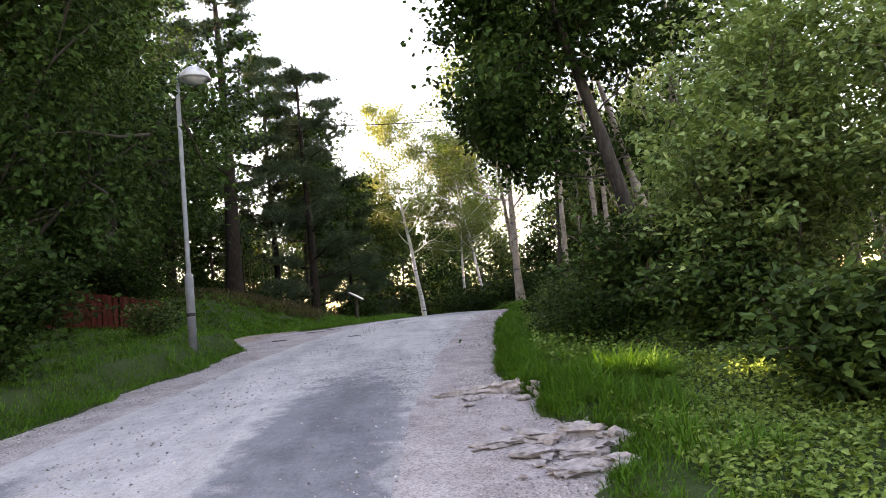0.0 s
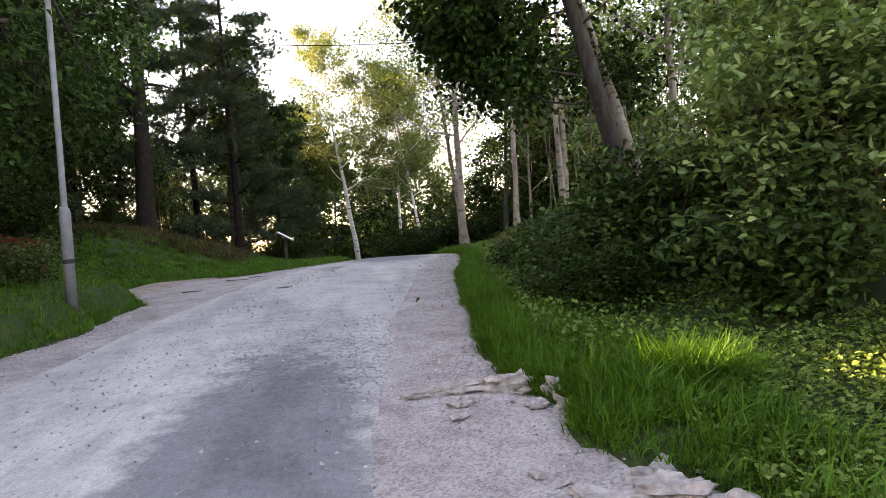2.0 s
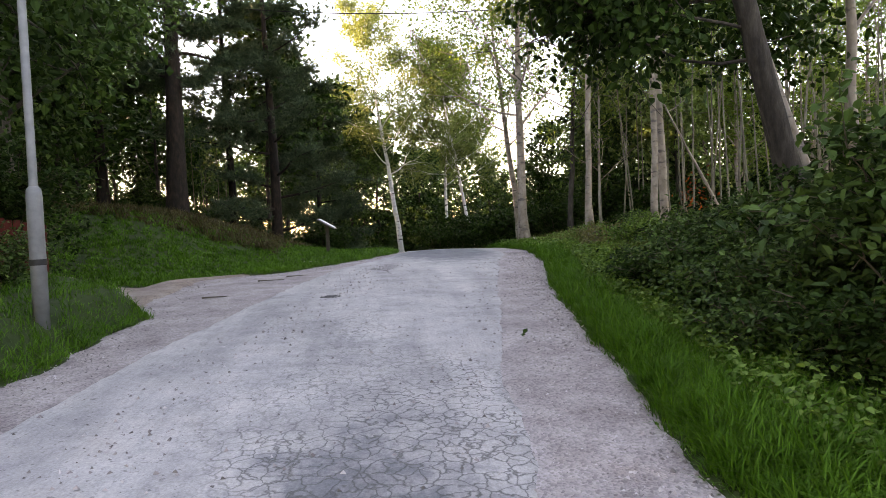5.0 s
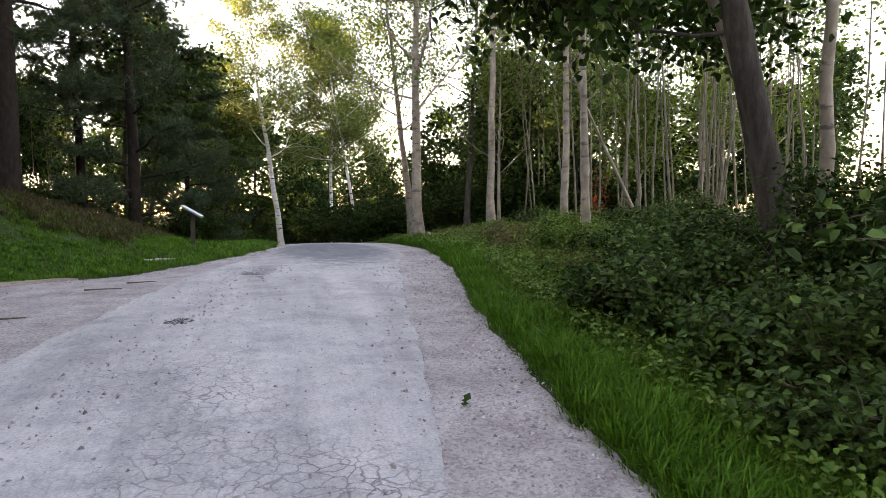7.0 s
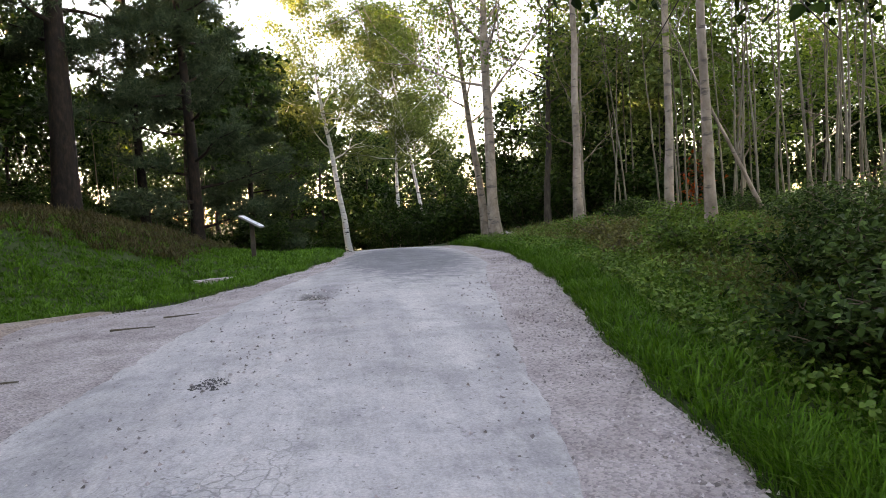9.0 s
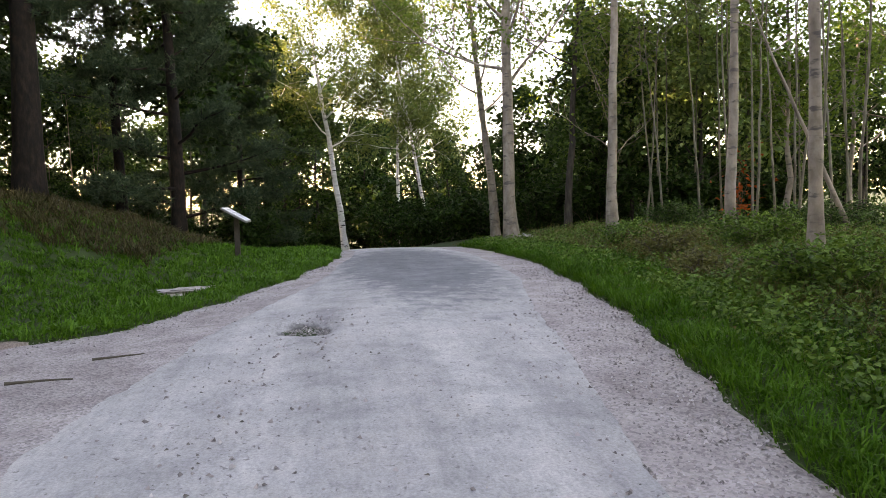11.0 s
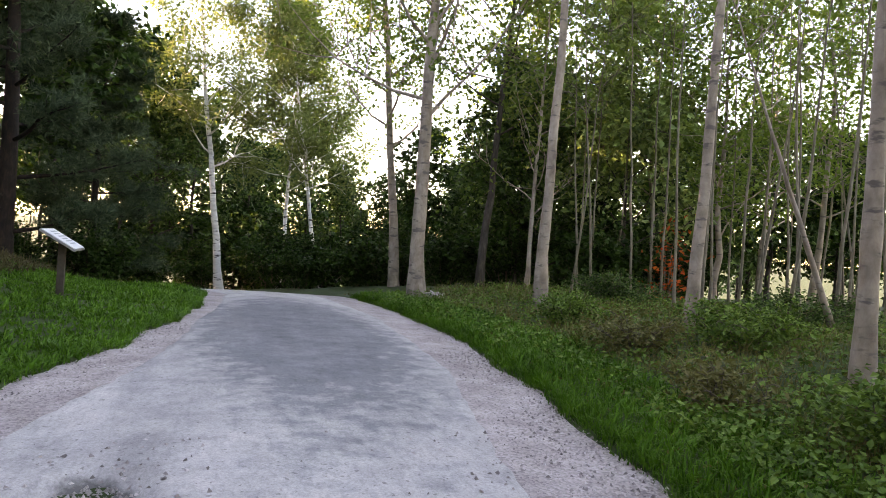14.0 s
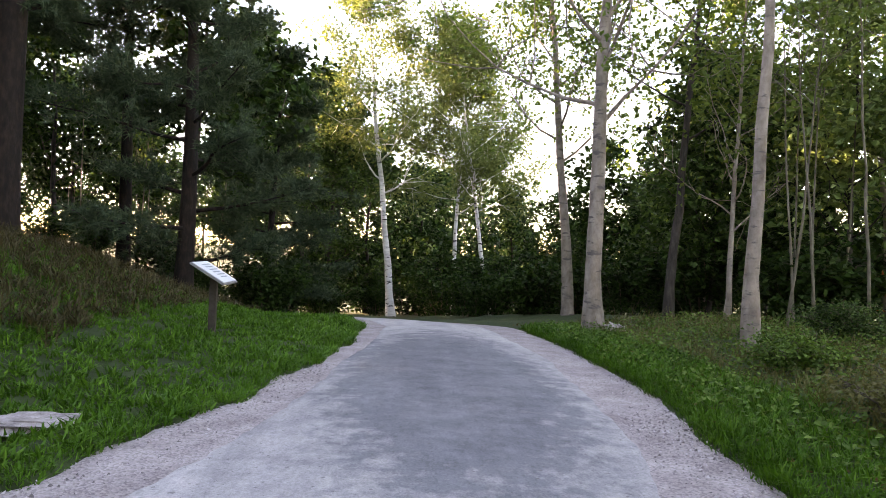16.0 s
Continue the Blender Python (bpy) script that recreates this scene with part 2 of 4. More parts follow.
M_LEAFASPEN = leaf_mat("aspen_leaves", [(0.05, 0.095, 0.03), (0.085, 0.145, 0.045), (0.14, 0.19, 0.065)], 0.45)
M_LEAFWOOD = leaf_mat("woodland_leaves", [(0.05, 0.10, 0.028), (0.085, 0.155, 0.042), (0.14, 0.21, 0.065)], 0.5)
M_NEEDLE = leaf_mat("pine_needles", [(0.022, 0.046, 0.026), (0.042, 0.075, 0.042), (0.075, 0.11, 0.06)], 0.12, 0.7, (1.2, 1.2, 0.8), 0.1)
M_GRASS = leaf_mat("lush_grass", [(0.011, 0.052, 0.004), (0.028, 0.115, 0.008), (0.050, 0.16, 0.014), (0.095, 0.22, 0.028)], 0.2, 0.5, (1.2, 1.4, 0.6))
M_GRASSDRY = leaf_mat("dry_grass", [(0.07, 0.09, 0.025), (0.12, 0.115, 0.045), (0.17, 0.15, 0.075)], 0.25)
M_HEATH = leaf_mat("bank_heath", [(0.03, 0.026, 0.012), (0.06, 0.046, 0.02), (0.075, 0.07, 0.028)], 0.1)
M_COVER = leaf_mat("ground_cover_leaves", [(0.03, 0.075, 0.014), (0.085, 0.16, 0.03), (0.14, 0.23, 0.05), (0.22, 0.32, 0.09)], 0.2)
M_HERB = leaf_mat("herb_leaves", [(0.012, 0.035, 0.007), (0.045, 0.11, 0.02), (0.085, 0.175, 0.035), (0.15, 0.25, 0.06)], 0.2)
M_LITTER = leaf_mat("fallen_leaves", [(0.10, 0.065, 0.03), (0.18, 0.11, 0.05), (0.12, 0.12, 0.04)], 0.1, 0.8)
M_ROWAN = leaf_mat("red_leaves", [(0.30, 0.05, 0.02), (0.40, 0.10, 0.03)], 0.4)

# ---- mesh helpers ----
RNG = np.random.default_rng(7)

def build(name, V, faces, mat, smooth=False):
    """A mesh from vertex rows and one array of faces that all have the same number of corners."""
    V, faces = np.asarray(V, np.float32), np.asarray(faces, np.int32)
    me = bpy.data.meshes.new(name)
    k = faces.shape[1]
    me.vertices.add(len(V))
    me.vertices.foreach_set("co", V.ravel())
    me.loops.add(faces.size)
    me.loops.foreach_set("vertex_index", faces.ravel())
    me.polygons.add(len(faces))
    me.polygons.foreach_set("loop_start", np.arange(0, faces.size, k, dtype=np.int32))
    me.polygons.foreach_set("use_smooth", np.full(len(faces), smooth))
    me.materials.append(mat)
    me.update(calc_edges=True)
    me.validate()
    return me

def part(name, me, parent, label=""):
    ob = new(name, me)
    ob.parent = parent
    return tagged(ob, label) if label else ob

def thing(name, at, label, category, group="", kind=""):
    ob = new(name)
    ob.empty_display_size = 0.2
    ob.location = at
    return tagged(ob, label, category, group, kind)

def bm_mesh(name, bm, mat, smooth=False):
    me = bpy.data.meshes.new(name)
    bmesh.ops.recalc_face_normals(bm, faces=bm.faces)
    bm.to_mesh(me)
    bm.free()
    me.materials.append(mat)
    for p in me.polygons:
        p.use_smooth = smooth
    return me

def box(bm, cx, cy, cz, sx, sy, sz, bevel=0.0, turn=None):
    r = bmesh.ops.create_cube(bm, size=1.0)
    m = Matrix.Translation((cx, cy, cz)) @ (turn or Matrix()) @ Matrix.Diagonal((sx, sy, sz, 1))
    bmesh.ops.transform(bm, matrix=m, verts=r["verts"])
    if bevel:
        es = list({e for v in r["verts"] for e in v.link_edges})
        bmesh.ops.bevel(bm, geom=es, offset=bevel, segments=2, affect="EDGES")

def tube(pts, radii, sides=8):
    """Rings round a line of points: vertex rows and quads."""
    pts, radii = np.asarray(pts, float), np.asarray(radii, float)
    d = np.gradient(pts, axis=0)
    d /= np.linalg.norm(d, axis=1, keepdims=True) + 1e-9
    ref = np.where(np.abs(d[:, 2:3]) > 0.9, [[1.0, 0, 0]], [[0, 0, 1.0]])
    u = np.cross(d, ref)
    u /= np.linalg.norm(u, axis=1, keepdims=True) + 1e-9
    w = np.cross(d, u)
    a = np.arange(sides) * 2 * np.pi / sides
    V = pts[:, None] + radii[:, None, None] * (np.cos(a)[None, :, None] * u[:, None] + np.sin(a)[None, :, None] * w[:, None])
    n = len(pts)
    i, j = np.meshgrid(np.arange(n - 1), np.arange(sides), indexing="ij")
    a0, a1 = i * sides + j, i * sides + (j + 1) % sides
    F = np.stack([a0, a1, a1 + sides, a0 + sides], -1).reshape(-1, 4)
    return V.reshape(-1, 3), F

def tubes(items, sides):
    Vs, Fs, k = [], [], 0
    for pts, radii in items:
        V, F = tube(pts, radii, sides)
        Vs.append(V)
        Fs.append(F + k)
        k += len(V)
    return np.concatenate(Vs), np.concatenate(Fs)

def unit(v):
    return v / (np.linalg.norm(v, axis=-1, keepdims=True) + 1e-9)

def leaves(C, out, length, width, lift=0.6, spread=1.0, rng=RNG, oval=False):
    """Folded leaf blades with their stalks at C, pointing roughly along out."""
    n = len(C)
    ax = unit(out + spread * rng.normal(size=(n, 3)) * (1, 1, 0.6) - (0, 0, 0.25))
    nr = unit(rng.normal(size=(n, 3)) * 0.75 + (0, 0, lift))
    sd = unit(np.cross(ax, nr))
    nr = np.cross(sd, ax)
    L = length * rng.uniform(0.55, 1.25, (n, 1))
    W = width * rng.uniform(0.7, 1.2, (n, 1))
    if oval:
        a, c = C + ax * L * 0.28, C + ax * L * 0.66 - nr * L * 0.03
        V = np.stack([C, a + sd * W * 0.5 + nr * W * 0.15, c + sd * W * 0.4 + nr * W * 0.12, C + ax * L - nr * L * 0.14,
                      c - sd * W * 0.4 + nr * W * 0.12, a - sd * W * 0.5 + nr * W * 0.15], 1)
        k = np.arange(n)[:, None] * 6
        return V.reshape(-1, 3), np.concatenate([k + [0, 1, 2, 3], k + [3, 4, 5, 0]])
    mid = C + ax * L * 0.45
    V = np.stack([C, mid + sd * W * 0.5 + nr * W * 0.16, C + ax * L - nr * L * 0.12, mid - sd * W * 0.5 + nr * W * 0.16], 1)
    return V.reshape(-1, 3), np.arange(4 * n).reshape(-1, 4)

def cull_beam(C, at, r=0.5):
    """Leaves that stand in the way of the one sunbeam which reaches the verge are missing there."""
    off = C + np.asarray(at) - np.array((1.95, 7.0, 0.93))
    s = np.array(SUN_DIR)
    flat = unit(np.array((s[1], -s[0], 0.0)))
    high = np.cross(flat, s)
    along = off @ s
    return (np.hypot(off @ flat / r, off @ high / (0.45 * r)) > 1) | (along < 0)

def lerp(y, ys, vs):
    return np.interp(y, ys, vs)

# ---- the lie of the land ----
RY = [-30, 0, 5, 10, 15, 20, 25, 30, 34, 40, 50, 70]
RZ = [-2.1, 0, 0.36, 0.67, 0.98, 1.13, 1.10, 1.03, 0.85, 0.3, -1.0, -2.6]
_fy = np.arange(-30, 70.01, 0.25)
_fz = np.convolve(np.pad(np.interp(_fy, RY, RZ), 8, mode="edge"), np.ones(17) / 17, "valid")

def road_z(y):
    return np.interp(y, _fy, _fz)

LEFT_Y = [-30, 4, 8.5, 10, 12, 14.2, 15.2, 18.6, 19.5, 21.7, 23.9, 27.8, 31.9, 36, 44, 60]
LEFT_X = [-5.6, -5.0, -4.6, -4.5, -4.08, -4.05, -4.5, -4.6, -3.1, -2.25, -1.70, -1.04, -1.0, -1.9, -6.0, -18]
RIGHT_Y = [-30, 0, 4.2, 4.8, 5.6, 6.1, 6.5, 6.95, 7.4, 8.0, 8.7, 10.7, 12.6, 15, 18, 20.8, 25, 30, 34, 44, 60]
RIGHT_X = [1.8, 1.3, 0.95, 1.25, 1.35, 0.98, 0.92, 1.05, 0.92, 0.76, 0.78, 0.95, 1.13, 1.36, 1.95, 2.34, 2.82, 2.74, 2.6, -1.2, -12]
AL_X = [-4.6, -4.3, -3.75, -3.5, -3.3, -2.95, -2.76, -2.35, -2.1, -1.5, -1.2, -0.75, -0.5, -1.3, -5.2, -17]
AR_Y = [-30, 0, 4, 7, 9.5, 10.7, 13, 18.5, 22, 24.4, 27, 29, 33, 44, 60]
AR_X = [0.2, -0.1, -0.3, -0.25, 0.0, 0.04, 0.36, 1.12, 1.78, 2.02, 2.12, 2.0, 1.8, -1.8, -12.5]

def sm(x):
    x = np.clip(x, 0, 1)
    return x * x * (3 - 2 * x)

def wob(x, y, f, k=0.0):
    """Smooth unevenness from a few crossing waves, about -1 to 1."""
    return (np.sin(f * x + 1.3 * np.sin(f * 0.7 * y + k) + k) + np.sin(f * 0.83 * y + 1.7 * np.sin(f * 0.6 * x + 2 * k) + 1.9) + np.sin(f * 1.7 * (x + y) + 3 * k) * 0.5) / 2.5

def left_x(y):
    return lerp(y, LEFT_Y, LEFT_X) + 0.10 * wob(0 * y, y, 3.1, 1.0) + 0.05 * wob(0 * y, y, 9.0, 2.0)

def right_x(y):
    return lerp(y, RIGHT_Y, RIGHT_X) + 0.05 * wob(0 * y, y, 3.4, 4.0) + 0.03 * wob(0 * y, y, 10.0, 5.0)

def track_mask(x, y):
    """1 on the side track that leaves to the left, 0 off it."""
    lo = 14.3 + 1.05 * np.maximum(0, -4 - x) + 0.2 * wob(x, y, 2.0)
    hi = 19.1 + 0.85 * np.maximum(0, -6 - x) + 0.2 * wob(x, y, 2.3, 2.0)
    return sm((y - lo) / 0.7 + 0.5) * sm((hi - y) / 0.5 + 0.5) * (x < -3.0) * sm((x + 24) / 4)

def ground_z(x, y):
    base = road_z(y)
    dl, dr = left_x(y) - x, x - right_x(y)
    tm = track_mask(x, y)
    near = sm((16.4 + 0.95 * np.maximum(0, -4 - x) - y) / 2.0)
    rise_near = 0.36 * sm(dl / 0.4) + 0.45 * sm((dl - 2) / 5)
    rise_far = 0.07 * sm(dl / 0.4) - 0.22 * sm(dl / 1.5) * sm((27 - y) / 4) + 1.7 * sm((dl - 1.6) / 7.5) * sm((y - 18.8) / 8) + 0.8 * sm((dl - 8) / 10)
    left = (near * rise_near + (1 - near) * rise_far)
    right = 0.07 * sm(dr / 0.4) + 0.30 * sm((dr - 0.6) / 3.5) + 0.03 * wob(x, y, 1.7) * sm(dr)
    off = np.where(dl > 0, left * (1 - tm) + tm * np.minimum(left, 0.25 * sm((dl - 3) / 8)), 0) + np.where(dr > 0, right, 0)
    inside = -0.07 * sm(np.minimum(-dl, -dr) / 0.08) - 0.05 * tm
    far = sm((np.hypot(x, y - 20) - 45) / 60)
    z = base + off + inside + 0.035 * wob(x, y, 0.9, 2.0) * sm(np.maximum(dl, dr) / 1.5)
    return z * (1 - far) + far * -2.8

def grid_mesh(name, X, Y, Z, mat):
    ny, nx = X.shape
    V = np.stack([X, Y, Z], -1).reshape(-1, 3)
    i, j = np.meshgrid(np.arange(ny - 1), np.arange(nx - 1), indexing="ij")
    a = i * nx + j
    return build(name, V, np.stack([a, a + 1, a + nx + 1, a + nx], -1).reshape(-1, 4), mat, True)

gx = np.concatenate([-np.geomspace(1500, 26, 26), np.arange(-24, -13, 0.5), np.arange(-13, 8, 0.16), np.arange(8, 24, 0.5), np.geomspace(26, 1500, 26)])
gy = np.concatenate([-np.geomspace(1500, 14, 22), np.arange(-12, 2, 0.5), np.arange(2, 34, 0.16), np.arange(34, 62, 0.5), np.geomspace(64, 1500, 26)])
GX, GY = np.meshgrid(gx, gy)
tagged(new("ground", grid_mesh("ground", GX, GY, ground_z(GX, GY), M_SOIL)), "dark grassy soil of verges, bank and forest floor", "ground", kind="structure")

def strip(name, y0, y1, step, lo, hi, n, dz, mat, rough):
    ys = np.arange(y0, y1, step)
    s = np.linspace(0, 1, n)
    YY, SS = np.meshgrid(ys, s, indexing="ij")
    a, b = lo(ys)[:, None], hi(ys)[:, None]
    XX = a + (b - a) * SS
    crown = 0.03 * (1 - (2 * SS - 1) ** 2)
    ZZ = road_z(YY) + dz + crown + rough * wob(XX, YY, 2.2, 1.0) + rough * 0.5 * wob(XX, YY, 7.0, 3.0)
    edge = np.minimum(SS, 1 - SS)
    ZZ = ZZ - 0.05 * sm(1 - edge / 0.02)
    return XX, YY, ZZ

GRAVEL_DZ = -0.035
POTHOLE, PATCH = (-1.22, 19.05), (-1.78, 15.05)
XX, YY, ZZ = strip("shoulder", -14, 46, 0.15, lambda y: left_x(y) - 0.25, lambda y: right_x(y) + 0.2, 48, GRAVEL_DZ, M_GRAVEL, 0.006)
for (hx, hy), rx, ry in ((POTHOLE, 0.45, 0.6), (PATCH, 0.25, 0.35)):
    ZZ = ZZ - 0.08 * sm(1.6 - np.hypot((XX - hx) / rx, (YY - hy) / ry))
tagged(new("gravel_shoulder", grid_mesh("gravel_shoulder", XX, YY, ZZ, M_GRAVEL)), "pinkish dusty gravel shoulders along the road", "gravel shoulder", kind="structure")
asph_l = lambda y: lerp(y, LEFT_Y, AL_X) + 0.05 * wob(0 * y, y, 1.6, 3.0) + 0.02 * wob(0 * y, y, 9.0, 1.0) + 0.015 * wob(0 * y, y, 17.0, 4.0)
asph_r = lambda y: lerp(y, AR_Y, AR_X) + 0.04 * wob(0 * y, y, 1.7, 6.0) + 0.018 * wob(0 * y, y, 9.0, 7.0) + 0.012 * wob(0 * y, y, 17.0, 2.0)
def dipped(XX, YY, ZZ):
    for (hx, hy), rx, ry, dip in ((POTHOLE, 0.30, 0.40, 0.085), (PATCH, 0.14, 0.22, 0.02)):
        d = np.hypot((XX - hx) / rx, (YY - hy) / ry) + 0.18 * wob(XX, YY, 14.0)
        ZZ = ZZ - dip * sm((1.15 - d) / 0.35)
    return ZZ
XX, YY, ZZ = strip("road", -14, 46, 0.06, asph_l, asph_r, 42, -0.012, M_ASPHALT, 0.006)
ZZ = dipped(XX, YY, ZZ)
tagged(new("road", grid_mesh("road", XX, YY, ZZ, M_ASPHALT)), "worn cracked asphalt road, pale with dust", "road", kind="structure")

# side track that leaves to the left
tx, ty = np.meshgrid(np.arange(-13, -3.0, 0.1), np.arange(13, 26, 0.1))
tz = ground_z(tx, ty) + 0.05 * track_mask(tx, ty) - 0.05 * (1 - track_mask(tx, ty)) + 0.012
tagged(new("side_track", grid_mesh("side_track", tx, ty, tz, M_TRACK)), "brown gravel side track joining the road", "track", kind="structure")

# ---- trees ----
def limb_path(start, direction, length, n, wander, lift, rng):
    p, d, pts = np.array(start, float), unit(np.array(direction, float)), []
    for i in range(n):
        pts.append(p.copy())
        d = unit(d + rng.normal(size=3) * wander + np.array((0, 0, lift)))
        p = p + d * length / (n - 1)
    return np.array(pts)

def tree(name, at, label, category, height, radius, bark, leafm, seed, lean=(0, 0), bend=0.02, first=0.4, limbs=9, spread=0.45,
         leaf=0.13, count=9000, reach=1.0, up=0.25, group="", sides=10, tops=None, clump=0.42, cull=False, twigs=8, low=0.0, bias=(0, 0, 0), skew=1.0):
    """A tapered leaning trunk, limbs with twigs, and a crown of folded leaves in clumps round the twigs."""
    rng = np.random.default_rng(seed)
    root = thing(name, at, label, category, group)
    n = 14
    s = np.linspace(0, 1, n)
    trunk = np.stack([lean[0] * s * height + bend * height * np.cumsum(rng.normal(size=n)) * 0.25, lean[1] * s * height + bend * height * np.cumsum(rng.normal(size=n)) * 0.25, s * height - 0.15], 1)
    trunk[:, :2] -= trunk[0, :2]
    rad = radius * (1 - 0.9 * s ** 0.9) + radius * 0.35 * np.exp(-s * 26)
    sf = np.linspace(0, 1, 40)
    tp = np.stack([np.interp(sf, s, trunk[:, k]) for k in range(3)], 1)
    tr = np.interp(sf, s, rad) * (1 + 0.04 * rng.normal(size=40))
    V, F = tube(tp, tr, sides)
    part("trunk", build("trunk", V, F, bark, True), root)
    cloud, fine = [], []
    for i in range(limbs):
        f = first + (0.97 - first) * ((i + rng.uniform(0, 0.8)) / limbs) ** skew
        st = np.array([np.interp(f, s, trunk[:, k]) for k in range(3)])
        az = i * 2.4 + rng.uniform(-0.5, 0.5)
        ln = spread * height * reach * (1.15 - f) * rng.uniform(0.75, 1.2) + 0.5
        path = limb_path(st, (math.cos(az) + bias[0], math.sin(az) + bias[1], rng.uniform(0.3, 0.9) + bias[2]), ln, 8, 0.13, up * 0.25, rng)
        if cull and not cull_beam(path, at, 0.9).all():
            continue
        if name == "maple_tree" and f < 0.5 and path[-1, 1] < -1.2:
            continue
        r0 = max(0.014, np.interp(f, s, rad) * (0.26 if name == "maple_tree" else 0.62))
        items = [(path, np.geomspace(r0 * 0.7, 0.008, 8))]
        for k in range(twigs):
            q = path[rng.integers(2, 8)]
            tw = limb_path(q, unit(rng.normal(size=3) + (path[-1] - path[0]) * 0.4 / ln) + (0, 0, 0.2), ln * rng.uniform(0.25, 0.5), 5, 0.2, 0.02, rng)
            if cull and not cull_beam(tw, at, 0.6).all():
                continue
            fine.append((tw, np.linspace(r0 * 0.3, 0.005, 5)))
            cloud.append(tw[2:])
        V, F = tubes(items, 6)
        part("limb", build("limb", V, F, bark, True), root)
        cloud.append(path[4:])
    V, F = tubes(fine, 3)
    tagged(part("twig_spray", build("twig_spray", V, F, bark, True), root), kind="stuff")
    cloud.append(trunk[int(n * 0.8):])
    cloud = np.concatenate(cloud)
    idx = rng.integers(0, len(cloud), count)
    C = cloud[idx] + rng.normal(size=(count, 3)) * np.array((clump, clump, clump * 0.75))
    if low:
        C = C[C[:, 2] > low]
    if name == "maple_tree":
        C = C[((C[:, 1] < 1.2) | ((C[:, 2] > 2.7) & (C[:, 1] < 3.6))) & (C[:, 2] > 2.1 + 1.05 * np.maximum(0, -1.9 - C[:, 0])) & ((0.835 * C[:, 0] - 0.55 * C[:, 1] < -0.21 * C[:, 2] - 0.4) | (0.55 * C[:, 0] + 0.835 * C[:, 1] > 0.3 - 0.14 * C[:, 2]) | (C[:, 2] > 4.7))]
    if cull:
        C = C[cull_beam(C, at)]
    V, F = leaves(C, unit(C - cloud[idx][: len(C)]) * 0.6, leaf, leaf * 0.72, rng=rng, oval=name == "maple_tree")
    tagged(part("crown", build("crown", V, F, leafm), root), kind="stuff")
    return root

def pine(at, label, height, radius, seed, first=0.35, lean=(0, 0), reach=3.2, count=900):
    rng = np.random.default_rng(seed)
    root = thing("pine_tree", at, label, "pine tree", "pines on the bank")
    s = np.linspace(0, 1, 30)
    tp = np.stack([lean[0] * s * height + 0.08 * np.sin(s * 5 + seed), lean[1] * s * height + 0.06 * np.sin(s * 4), s * height - 0.2], 1)
    V, F = tube(tp, radius * (1 - 0.85 * s) + radius * 0.3 * np.exp(-s * 25) + 0.01 * rng.normal(size=30) * radius, 12)
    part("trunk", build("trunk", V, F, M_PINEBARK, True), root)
    tufts, axes, fine = [], [], []
    n = 26
    for i in range(n):
        f = first + (0.98 - first) * i / n
        st = np.array([np.interp(f, s, tp[:, k]) for k in range(3)])
        az = i * 2.3 + rng.uniform(-0.4, 0.4)
        ln = reach * (0.35 + 1.5 * (1 - f)) * rng.uniform(0.6, 1.1) * min(1, 0.6 + (f - first) * 4)
        path = limb_path(st, (math.cos(az), math.sin(az), 0.15), ln, 8, 0.10, 0.02, rng)
        items = [(path, np.linspace(0.012 + radius * 0.25 * (1.1 - f), 0.008, 8))]
        for k in range(12):
            q = path[rng.integers(2, 8)]
            tw = limb_path(q, unit(rng.normal(size=3) * (1, 1, 0.3) + unit(path[-1] - path[0])), ln * rng.uniform(0.15, 0.4), 4, 0.15, 0.04, rng)
            fine.append((tw, np.linspace(0.012, 0.005, 4)))
            for p in tw[1:]:
                for _ in range(5):
                    tufts.append(p + rng.normal(size=3) * (0.2, 0.2, 0.08))
                    axes.append(unit(tw[-1] - tw[0]))
        V, F = tubes(items, 6)
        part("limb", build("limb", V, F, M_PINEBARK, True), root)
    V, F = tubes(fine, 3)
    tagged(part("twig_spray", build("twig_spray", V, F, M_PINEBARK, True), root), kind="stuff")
    T, A = np.array(tufts), np.array(axes)
    m = 16
    C = np.repeat(T, m, 0)
    D = unit(np.repeat(A, m, 0) * 0.8 + rng.normal(size=(len(C), 3)) + (0, 0, 0.3))
    sd = unit(np.cross(D, rng.normal(size=D.shape)))
    L = rng.uniform(0.16, 0.32, (len(C), 1))
    V = np.stack([C - sd * 0.016, C + sd * 0.016, C + D * L], 1).reshape(-1, 3)
    tagged(part("crown", build("crown", V, np.arange(len(V)).reshape(-1, 3), M_NEEDLE), root), kind="stuff")
    return root

